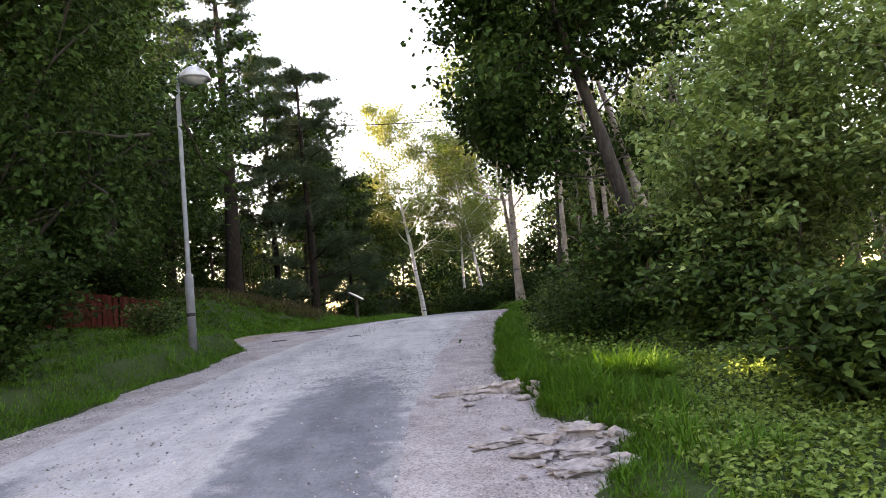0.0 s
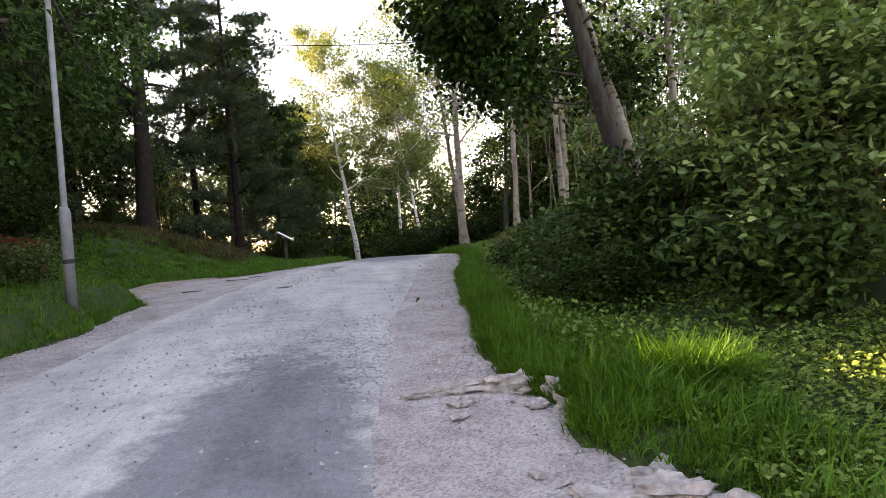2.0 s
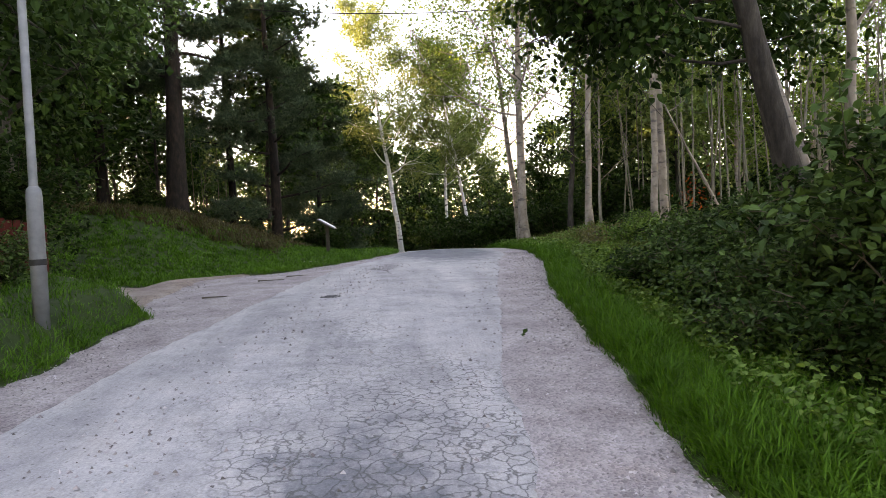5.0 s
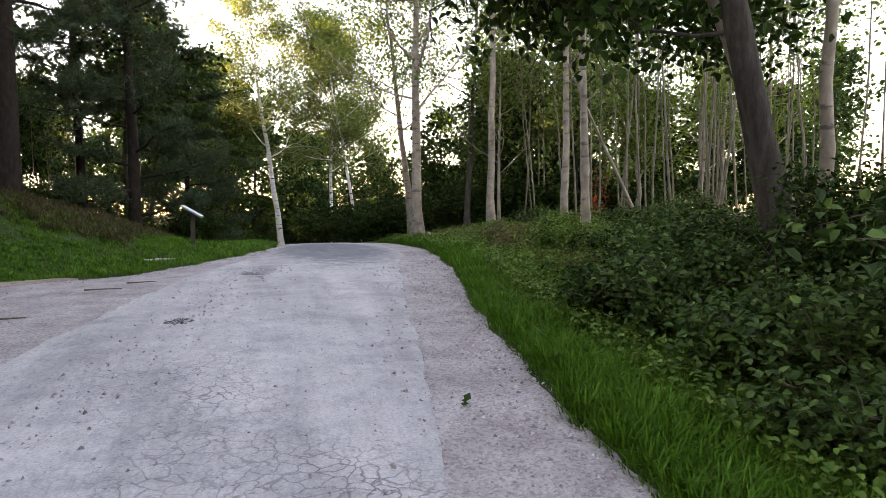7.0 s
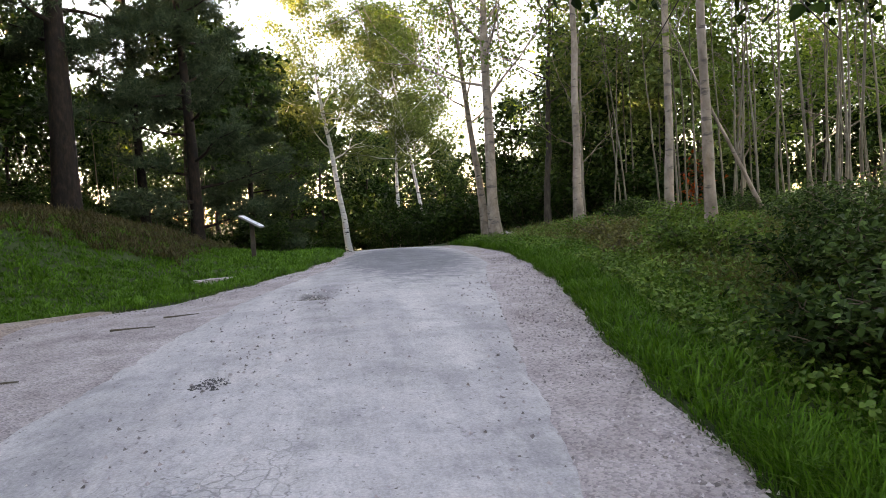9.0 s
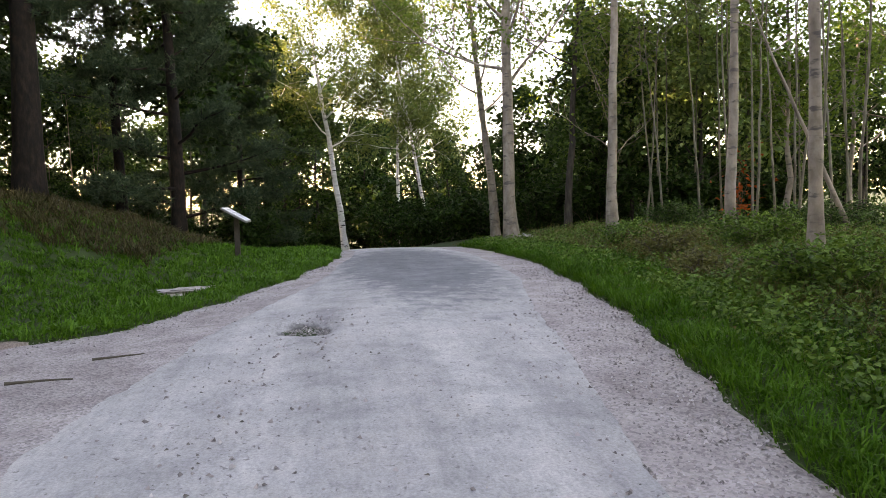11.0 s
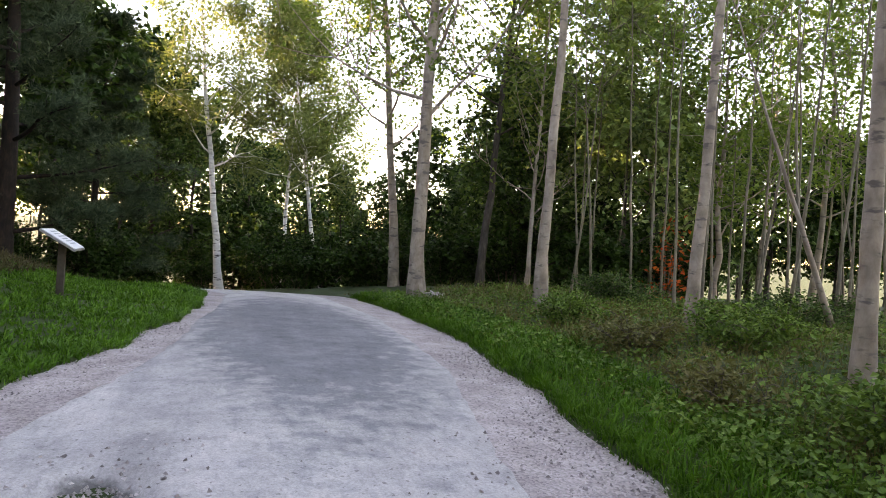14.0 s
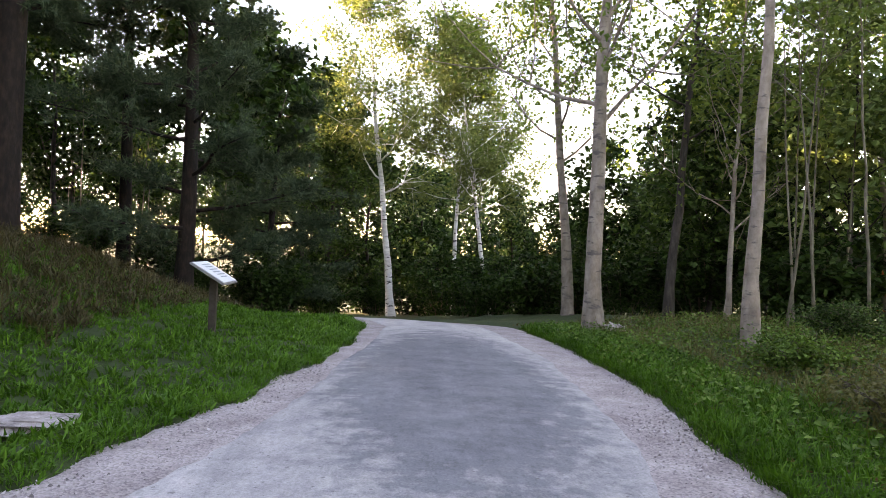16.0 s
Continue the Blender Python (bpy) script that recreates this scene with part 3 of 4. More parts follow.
def shrub(at, label, w, d, h, leafm, seed, leaf=0.08, count=9000, stems=16, name="shrub", category="shrub", group="", clump=0.16, arch=0.35, cull=False, top=1.0, oval=False):
    """Many stems from one stool, twigs, and leaves in flat sprays along them."""
    rng = np.random.default_rng(seed)
    root = thing(name, at, label, category, group)
    items, pts = [], []
    for i in range(stems):
        az, o = rng.uniform(0, 2 * np.pi), rng.uniform(0.1, 1) ** 0.6
        end = np.array((math.cos(az) * w * 0.5 * o, math.sin(az) * d * 0.5 * o, h * rng.uniform(0.55, 1.0) * (1 - 0.35 * o * o) * top))
        st = np.array((end[0] * 0.25, end[1] * 0.25, -0.08))
        s = np.linspace(0, 1, 9)[:, None]
        ctrl = st + (end - st) * (0.35, 0.35, 0.85) * (1 - arch * 0.3)
        path = (1 - s) ** 2 * st + 2 * s * (1 - s) * ctrl + s ** 2 * end + rng.normal(size=(9, 3)) * 0.03 * h * s * 0.6
        if cull and not cull_beam(path, at, 0.3).all():
            continue
        items.append((path, np.linspace(0.006 + 0.006 * h, 0.004, 9)))
        pts.append(path[1:])
        for k in range(8):
            q = path[rng.integers(1, 9)]
            tw = limb_path(q, unit(rng.normal(size=3) * (1, 1, 0.5) + (end - st) * 0.5 / h), rng.uniform(0.12, 0.3) * h, 5, 0.18, 0.0, rng)
            items.append((tw, np.linspace(0.006, 0.003, 5)))
            pts.append(np.repeat(tw[1:], 2, 0))
    V, F = tubes(items, 3)
    tagged(part("branchwork", build("branchwork", V, F, M_TWIG, True), root), kind="stuff")
    P = np.concatenate(pts)
    idx = rng.integers(0, len(P), count)
    C = P[idx] + rng.normal(size=(count, 3)) * (clump, clump, clump * 0.6)
    C = C[C[:, 2] > 0.02]
    if cull:
        C = C[cull_beam(C, at)]
    V, F = leaves(C, rng.normal(size=C.shape) * (1, 1, 0.3), leaf, leaf * (0.62 if oval else 0.7), lift=1.3, rng=rng, oval=oval)
    tagged(part("foliage", build("foliage", V, F, leafm), root), kind="stuff")
    return root

def on_ground(x, y, dz=0.0):
    return (x, y, float(ground_z(np.array(x, float), np.array(y, float))) + dz)

# ---- right side: tall leafy shrubs by the start ----
for k, (x, y, w, d, h, mat, n) in enumerate((
        (4.2, 8.9, 3.2, 3.0, 4.4, M_LEAFPALE, 26000), (6.3, 7.2, 3.6, 3.6, 5.4, M_LEAFPALE, 24000),
        (2.9, 9.9, 1.9, 1.9, 1.9, M_LEAF, 10000), (5.6, 10.4, 3.2, 3.2, 5.4, M_LEAFPALE, 18000), (3.3, 5.3, 1.4, 1.3, 1.05, M_LEAF, 7000), (3.4, 8.1, 1.6, 1.3, 1.3, M_LEAF, 7000), (7.0, 4.0, 3.6, 3.6, 4.6, M_LEAFPALE, 14000))):
    shrub(on_ground(x, y), "tall dense green hazel shrub on the verge" if h > 3 else "dense dark green roadside shrub", w, d, h, mat, 20 + k,
          leaf=0.105, count=int(n * 0.85), stems=26, group="roadside shrubs", cull=True, clump=0.12, oval=True)
for k, (x, y, w, h, n) in enumerate(((2.6, 11.0, 1.6, 1.15, 6000), (3.4, 12.2, 1.9, 1.35, 6500), (2.55, 12.9, 1.4, 1.0, 4500), (4.4, 10.9, 2.0, 1.6, 6000),
                                     (3.2, 14.3, 1.6, 0.95, 4500), (4.7, 12.9, 2.0, 1.3, 5500), (5.8, 13.4, 2.2, 1.5, 5000), (3.7, 15.8, 1.7, 0.9, 4000), (5.3, 16.2, 2.0, 0.9, 4000), (2.15, 9.5, 1.2, 0.75, 3500), (2.15, 11.6, 1.1, 0.7, 3000), (2.35, 13.7, 1.1, 0.6, 2800), (2.0, 10.5, 0.9, 0.55, 2200))):
    shrub(on_ground(x, y), "low dark green undergrowth bush beside the verge", w, w, h, M_LEAFDARK if k % 2 else M_LEAF, 40 + k, leaf=0.066, count=int(n * 1.15), stems=18, oval=True, clump=0.09,
          name="bush", category="bush", group="undergrowth bushes")
for k, (x, y, w, h, n, mat) in enumerate(((4.0, 18.4, 1.6, 0.7, 2500, M_HERB), (5.6, 22.2, 1.8, 0.8, 2500, M_HERB), (4.3, 22.6, 1.3, 0.7, 900, M_GRASSDRY), (3.6, 20.2, 1.2, 0.6, 800, M_GRASSDRY),
                                          (6.8, 19.5, 2.2, 0.9, 3000, M_LEAF), (7.6, 23.4, 2.2, 0.9, 3000, M_LEAF), (5.0, 25.6, 1.6, 0.7, 2200, M_HERB), (7.2, 27.5, 2.2, 1.0, 3000, M_LEAF))):
    shrub(on_ground(x, y), "scrubby half-dry weeds at the forest edge", w, w, h * 0.75, mat, 60 + k, leaf=0.065, count=int(n * 1.7), stems=22, clump=0.10, name="weed_clump", category="weeds", group="forest edge weeds")

# leaning dark maple with a second stem
def maple(at):
    root = tree("maple_tree", at, "dark leaning maple with a canopy over the road", "maple tree", 11.0, 0.2, M_DARKBARK, M_LEAFDARK, 5,
                lean=(-0.25, 0.02), bend=0.006, first=0.24, limbs=26, spread=0.29, leaf=0.15, count=32000, up=0.0, clump=0.34, cull=True, low=1.9, bias=(-0.75, -0.1, -0.42), skew=1.5, twigs=11)
    rng = np.random.default_rng(6)
    path = limb_path((0.42, 0.25, -0.1), (-0.24, 0.05, 1), 8.5, 12, 0.07, 0.03, rng)
    V, F = tubes([(path, np.linspace(0.13, 0.04, 12))], 9)
    part("second_stem", build("second_stem", V, F, M_ASPEN, True), root, "paler second stem")
maple(on_ground(4.7, 14.2))
aspen_tree_pale = tree("aspen_tree", on_ground(5.75, 14.9), "pale gnarled forked aspen beside the maple", "aspen tree", 10, 0.1, M_ASPEN, M_LEAFDARK, 7, lean=(-0.02, 0.0), bend=0.03, first=0.3, limbs=10, spread=0.25, leaf=0.16, count=2600, clump=0.3, cull=True)

def aspen(x, y, h, r, lean, seed, label, bark=M_ASPEN, leafm=M_LEAFASPEN, first=0.45, limbs=10, count=3200, spread=0.3, name="aspen_tree", category="aspen tree", bend=0.008, leaf=0.14, clump=0.22, **more):
    return tree(name, on_ground(x, y), label, category, h, r, bark, leafm, seed, lean=lean, bend=bend, first=first, limbs=limbs, spread=spread, leaf=leaf, count=int(count * 1.7), clump=clump, **more)

aspen(3.95, 31.4, 17, 0.19, (0.0, 0.02), 101, "tall pale grey aspen with spreading bare limbs", first=0.26, limbs=26, count=8500, spread=0.38, up=0.7)
aspen(4.75, 37.0, 15, 0.165, (-0.10, 0.0), 102, "leaning pale aspen behind the verge", first=0.3, limbs=22, count=8000, spread=0.38, up=0.6)
aspen(5.4, 27.55, 16, 0.12, (0.03, 0.0), 103, "straight slender grey aspen at the forest edge", first=0.5)
aspen(6.9, 31.5, 9, 0.07, (0.02, 0.0), 104, "thin half-dead pale sapling with bare side twigs", first=0.2, limbs=16, count=900, spread=0.22)
aspen(6.25, 24.1, 15, 0.10, (-0.015, 0.0), 105, "straight slender grey aspen at the forest edge", first=0.5)
aspen(4.95, 20.0, 15, 0.09, (-0.025, 0.0), 106, "straight slender grey aspen at the forest edge", first=0.5, cull=True)
aspen(6.0, 32.5, 12, 0.12, (0.06, 0.0), 107, "dark young aspen behind the taller one", bark=M_DARKBARK, first=0.35, limbs=12)
aspen(-0.62, 49.7, 17, 0.20, (-0.125, 0.0), 108, "white birch leaning over the far road", bark=M_BIRCH, leafm=M_LEAFSUN, name="birch_tree", category="birch tree", first=0.34, limbs=18, count=9500, spread=0.28, leaf=0.17, clump=0.3)
aspen(3.9, 48.5, 14, 0.13, (-0.16, 0.0), 109, "slender leaning pale birch in the hollow", bark=M_BIRCH, leafm=M_LEAFSUN, name="birch_tree", category="birch tree", first=0.36, limbs=18, count=8000, spread=0.30, leaf=0.17, clump=0.3)
aspen(2.1, 49.5, 14, 0.13, (0.03, 0.0), 110, "slender pale birch in the hollow", bark=M_BIRCH, leafm=M_LEAFSUN, name="birch_tree", category="birch tree", first=0.36, limbs=18, count=8000, spread=0.30, leaf=0.17, clump=0.3)
aspen(-4.0, 53.0, 12, 0.16, (0.0, 0.0), 111, "leafy green birch beyond the bank", bark=M_DARKBARK, leafm=M_LEAF, name="birch_tree", category="birch tree", first=0.2, limbs=16, count=8000, spread=0.36, leaf=0.24)

# ---- sapling thicket on the right ----
def sapling(seed, h):
    return tree("sapling", (0, 0, -50), "thin bare young stem in the thicket", "sapling", h, 0.034, M_POLE, M_LEAFASPEN, seed, lean=(0.01, 0), bend=0.007, first=0.58, limbs=7, spread=0.16,
                leaf=0.15, count=170, group="thicket saplings", sides=7, twigs=3)
protos = [sapling(200 + k, h) for k, h in enumerate((8.5, 9.5, 7.5, 10.5))]
rng = np.random.default_rng(11)
spots = []
while len(spots) < 68:
    x, y = rng.uniform(7.0, 17), rng.uniform(18, 32)
    if x > 6.3 + abs(y - 24) * 0.1 and all((x - a) ** 2 + (y - b) ** 2 > 0.25 for a, b in spots):
        spots.append((x, y))
spots += [(-5.5 - 0.9 * k + rng.uniform(-0.4, 0.4), 40 + rng.uniform(0, 12)) for k in range(14)]
for k, (x, y) in enumerate(spots):
    m = Matrix.Translation(on_ground(x, y)) @ Euler((rng.normal() * 0.05, rng.normal() * 0.06, rng.uniform(0, 6.28))).to_matrix().to_4x4()
    if k < 4:
        protos[k].matrix_basis = m
    else:
        copy_thing(protos[k % 4], m)
aspen(7.85, 22.9, 4.8, 0.055, (-0.5, 0.0), 230, "fallen pale stem leaning through the thicket", bark=M_ASPEN, first=0.6, limbs=4, count=60, spread=0.15, name="leaning_stem", category="dead stem")

tree("young_lime", on_ground(10.6, 33.0), "leafy green young tree at the forest edge", "tree", 9.5, 0.09, M_DARKBARK, M_LEAFPALE, 240, first=0.15, limbs=20, spread=0.3, leaf=0.22, count=9000, clump=0.3)
tree("young_lime", on_ground(8.4, 35.8), "leafy green young tree at the forest edge", "tree", 7.5, 0.08, M_DARKBARK, M_LEAF, 241, first=0.12, limbs=18, spread=0.32, leaf=0.22, count=8000, clump=0.3)

for k, (x, y, h) in enumerate(((12.8, 34.5, 13.0), (15.2, 30.5, 12.0), (14.2, 26.5, 11.0), (9.4, 38.0, 12.0), (17.5, 35.0, 13.0), (11.8, 30.4, 9.0))):
    tree("young_lime", on_ground(x, y), "slender leafy green tree behind the bare stems", "tree", h, 0.10, M_ASPEN, M_LEAFWOOD, 242 + k, first=0.2, limbs=22, spread=0.24, leaf=0.15, count=5000, clump=0.26)

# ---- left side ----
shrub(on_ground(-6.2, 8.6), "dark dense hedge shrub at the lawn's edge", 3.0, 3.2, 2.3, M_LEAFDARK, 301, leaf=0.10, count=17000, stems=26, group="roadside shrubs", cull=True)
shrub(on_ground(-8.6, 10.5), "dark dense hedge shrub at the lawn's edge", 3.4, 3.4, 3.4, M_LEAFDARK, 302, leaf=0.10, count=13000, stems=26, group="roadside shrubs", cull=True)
# two shrubs outside the view, added to block sun streaks on the road
shrub(on_ground(-9.0, 11.2), "unseen low shrub added to stop sun streaks on the road", 4.0, 4.0, 1.3, M_LEAFDARK, 307, leaf=0.10, count=9000, stems=24, group="roadside shrubs")
shrub(on_ground(-10.6, 14.0), "unseen low shrub added to stop sun streaks on the road", 4.0, 4.0, 1.3, M_LEAFDARK, 308, leaf=0.10, count=8000, stems=24, group="roadside shrubs")
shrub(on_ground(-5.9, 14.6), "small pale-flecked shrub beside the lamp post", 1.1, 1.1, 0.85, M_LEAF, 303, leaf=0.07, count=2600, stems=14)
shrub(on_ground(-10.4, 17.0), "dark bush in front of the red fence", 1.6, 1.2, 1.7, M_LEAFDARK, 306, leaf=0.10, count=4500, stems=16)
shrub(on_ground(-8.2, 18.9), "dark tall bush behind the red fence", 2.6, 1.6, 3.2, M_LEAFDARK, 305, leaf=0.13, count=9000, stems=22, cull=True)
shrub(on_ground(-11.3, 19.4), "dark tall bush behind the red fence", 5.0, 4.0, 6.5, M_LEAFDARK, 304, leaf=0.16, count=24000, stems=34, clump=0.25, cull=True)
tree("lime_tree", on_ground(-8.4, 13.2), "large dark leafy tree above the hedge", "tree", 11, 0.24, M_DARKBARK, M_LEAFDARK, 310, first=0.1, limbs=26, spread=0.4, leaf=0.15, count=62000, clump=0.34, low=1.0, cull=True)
tree("lime_tree", on_ground(-11.8, 25.5), "large leafy tree on the bank", "tree", 13, 0.26, M_DARKBARK, M_LEAF, 311, first=0.2, limbs=24, spread=0.42, leaf=0.19, count=36000, clump=0.36, low=2.2, cull=True)
pine(on_ground(-9.5, 33.3), "tall dark pine with thick reddish trunk", 17, 0.42, 320, first=0.32)
pine(on_ground(-6.3, 36.5), "broad dark pine on the bank", 14, 0.26, 321, first=0.07, reach=2.9)
pine(on_ground(-8.4, 37.5), "slender pine behind the thicker one", 15, 0.2, 322, first=0.3)
pine(on_ground(-4.9, 42.0), "younger pine low on the far bank", 10, 0.16, 324, first=0.08, reach=2.0)
pine(on_ground(-13.5, 36.0), "tall pine on the bank", 17, 0.28, 323, first=0.35)

# trees added left of the view to keep low sun off the road
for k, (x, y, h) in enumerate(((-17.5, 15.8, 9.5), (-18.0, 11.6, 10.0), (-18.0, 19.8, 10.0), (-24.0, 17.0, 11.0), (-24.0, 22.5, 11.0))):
    tree("lime_tree", on_ground(x, y), "unseen leafy tree added to block the low sun", "tree", h, 0.16, M_DARKBARK, M_LEAFDARK, 330 + k, first=0.06, limbs=18, spread=0.36, leaf=0.3, count=10000, clump=0.45, cull=True)
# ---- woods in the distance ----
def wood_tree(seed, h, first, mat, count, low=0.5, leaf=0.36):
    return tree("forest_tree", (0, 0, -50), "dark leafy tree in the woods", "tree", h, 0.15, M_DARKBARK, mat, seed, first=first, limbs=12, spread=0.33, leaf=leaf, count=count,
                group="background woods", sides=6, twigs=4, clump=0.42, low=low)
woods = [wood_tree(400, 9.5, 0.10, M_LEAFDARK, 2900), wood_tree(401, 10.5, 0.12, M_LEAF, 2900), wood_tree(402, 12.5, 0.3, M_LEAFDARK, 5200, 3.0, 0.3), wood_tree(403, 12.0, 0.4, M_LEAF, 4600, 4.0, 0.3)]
rng = np.random.default_rng(12)
plan = [(-26 + 3.4 * k + rng.uniform(-1, 1), 58 + rng.uniform(-3, 8), k % 2) for k in range(20)]
plan += [(-30 + 3.0 * k + rng.uniform(-1, 1), 66 + rng.uniform(-2, 6), k % 2) for k in range(24)]
plan += [(-16 + 3.0 * k + rng.uniform(-1, 1), 50 + rng.uniform(-1, 3), k % 2) for k in (0, 1, 2, 3, 7, 8, 9)]
plan += [(10 + 3.2 * k, 38 + rng.uniform(-1.5, 6), k % 2) for k in range(7)]
plan += [(-8 - 3.2 * k + rng.uniform(-1, 1), 42 + rng.uniform(-3, 10), 2 + k % 2) for k in range(8)]
plan += [(-17 - rng.uniform(0, 7), 22 + 3.2 * k, 2 + k % 2) for k in range(6)]
plan += [(-13.5 - rng.uniform(0, 3), 4 + 3.4 * k, k % 2) for k in range(5)]
plan += [(11.5 + rng.uniform(0, 4), 8 + 3.6 * k, k % 2) for k in range(3)]
plan += [(8 + 2.4 * k, 45 + rng.uniform(-1, 3), k % 2) for k in range(8)]
plan += [(9.5 + 2.4 * k, 36 + rng.uniform(-1, 2), (k + 1) % 2) for k in range(6)]
# row added mostly out of view to block the low sun
plan += [(-14.5 - rng.uniform(0, 2), 22 + 2.2 * k, k % 2) for k in range(9)]
plan += [(20 + rng.uniform(0, 6), 14 + 5.5 * k, k % 2) for k in range(5)]
# two deeper rows, added as a screen against the low sun
plan += [(-17 - rng.uniform(0, 8), 9 + 2.6 * k, k % 2) for k in range(15)]
plan += [(-27 - rng.uniform(0, 6), 12 + 3.4 * k, k % 2) for k in range(14)]
# unseen trees added behind and beside the start to hold back sky light
plan += [(-9.5 - 3.0 * (k % 3), -26 + 2.6 * k, k % 2) for k in range(11)]
plan += [(8.5 + 2.6 * (k % 3), -26 + 2.6 * k, k % 2) for k in range(11)]
plan += [(-7 + 3.2 * k, -31 - (k * 5) % 4, k % 2) for k in range(5)]
# unseen far left row, added to keep sun off the road at the crest
plan += [(-31 - (k % 3) * 2.0, 34 + 2.4 * k, k % 2) for k in range(15)]
used = set()
for x, y, k in plan:
    open_wood = x < -5.5 and y > 12 + 1.67 * abs(x)
    if open_wood:
        k = 2 + k % 2
        if rng.uniform() < 0.35:
            continue
    if abs((x - 1.95) * SUN_DIR.y - (y - 7.1) * SUN_DIR.x) < 4.4 and x < 0 and y < 60:
        continue
    m = Matrix.Translation(on_ground(x, y)) @ Matrix.Rotation(rng.uniform(0, 6.28), 4, "Z")
    if k in used:
        ob = copy_thing(woods[k], m)
    else:
        ob = woods[k]
        ob.matrix_basis = m
        used.add(k)
    s = rng.uniform(0.85, 1.15) * (0.7 if x > 5 else 1.0)
    ob.scale = (s, s, s)
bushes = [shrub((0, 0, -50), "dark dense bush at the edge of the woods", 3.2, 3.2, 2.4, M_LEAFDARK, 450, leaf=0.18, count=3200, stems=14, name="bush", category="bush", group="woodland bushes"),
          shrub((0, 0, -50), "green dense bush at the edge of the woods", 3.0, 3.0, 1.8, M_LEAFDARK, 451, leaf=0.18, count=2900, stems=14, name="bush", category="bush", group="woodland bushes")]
spots = [(2.4, 41.5, 1), (4.4, 39.2, 1), (3.4, 44.0, 0), (6.6, 37.5, 0), (8.4, 36.0, 0), (6.0, 41.5, 0), (9.0, 40.0, 1), (1.6, 46.5, 0), (-4.6, 42.5, 0), (-3.6, 47.5, 0), (-6.8, 45.0, 1), (2.0, 50.5, 0),
         (-1.5, 54.0, 0), (1.5, 54.5, 0), (4.5, 53.0, 0), (7.5, 52.0, 0), (-5.0, 55.0, 0), (11.0, 35.5, 0), (13.0, 33.5, 1), (10.5, 44.0, 0), (14.0, 38.0, 0), (8.6, 31.5, 1), (-4.4, 38.5, 1)]
spots += [(-6.2 - 1.5 * k, 38.2 - 0.25 * k + (k * 3) % 2, 0) for k in range(8)]
spots += [(-20 + 3.2 * k, 47.0 + (k * 5) % 4, 1) for k in range(4)]
spots += [(-5 + 2.6 * k, 60.5 + (k * 7) % 4, 0) for k in range(11)]
for k, (x, y, kind) in enumerate(spots):
    m = Matrix.Translation(on_ground(x, y)) @ Matrix.Rotation(k * 1.7, 4, "Z")
    if k in (0, 2):
        ob = bushes[kind]
        ob.matrix_basis = m
    else:
        ob = copy_thing(bushes[kind], m)
    s = 0.85 + 0.35 * ((k * 37) % 10) / 10 + (1.1 if k > 34 else 0.0) - (0.35 if 22 < k < 31 else 0.0)
    ob.scale = (s, s, s)
shrub(on_ground(9.6, 29.4), "rowan sprig with red autumn leaves", 0.8, 0.8, 2.2, M_ROWAN, 470, leaf=0.15, count=190, stems=5, name="rowan", category="rowan")

# ---- grass ----
def blades(name, n, region, lmin, lmax, width, mat, label, seed, tuft=0.055):
    rng = np.random.default_rng(seed)
    per = 12
    xs, ys = region(rng, n // per)
    xs, ys = np.repeat(xs, per), np.repeat(ys, per)
    off = rng.normal(size=(len(xs), 2)) * tuft
    tall = np.repeat(rng.uniform(0.6, 1.25, len(xs) // per), per)
    xs, ys = xs + off[:, 0], ys + off[:, 1]
    keep = (xs < left_x(ys) + 0.06) | (xs > right_x(ys) - 0.06)
    keep &= track_mask(xs, ys) < 0.35
    xs, ys, off, tall = xs[keep], ys[keep], off[keep], tall[keep]
    n = len(xs)
    z = ground_z(xs, ys)
    C = np.stack([xs, ys, z - 0.01], 1)
    patch = (0.6 + 0.55 * (0.5 + 0.5 * wob(xs, ys, 2.6, 5.0))) * tall
    L = (rng.uniform(lmin, lmax, n) * patch)[:, None]
    az = np.arctan2(off[:, 1], off[:, 0]) + rng.normal(size=n) * 0.9
    lean = np.stack([np.cos(az), np.sin(az), 0 * az], 1) * rng.uniform(0.15, 1.1, (n, 1))
    sd = np.stack([-np.sin(az + 0.6), np.cos(az + 0.6), 0 * az], 1) * width
    m = C + lean * L * 0.3 + np.array((0, 0, 1)) * L * 0.6
    tip = C + lean * L * 0.95 + np.array((0, 0, 1)) * L * (0.95 - 0.45 * np.linalg.norm(lean, axis=1, keepdims=True))
    V = np.stack([C, m * 0.6 + C * 0.4 + sd, tip, m * 0.6 + C * 0.4 - sd], 1).reshape(-1, 3)
    F = np.arange(4 * n).reshape(-1, 4)
    tagged(new(name, build(name, V, F, mat)), label, "grass", kind="stuff")

def along_right(y0, y1, w0, w1):
    def f(rng, n):
        ys = rng.uniform(y0, y1, n)
        return right_x(ys) + w0 + (w1 - w0) * rng.uniform(0, 1, n) ** 1.3, ys
    return f

def edge(side, y0, y1):
    def f(rng, n):
        ys = rng.uniform(y0, y1, n)
        o = np.abs(rng.normal(size=n)) * 0.13
        return (right_x(ys) - 0.03 + o) if side > 0 else (left_x(ys) + 0.03 - o), ys
    return f

def rect(x0, x1, y0, y1):
    return lambda rng, n: (rng.uniform(x0, x1, n), rng.uniform(y0, y1, n))

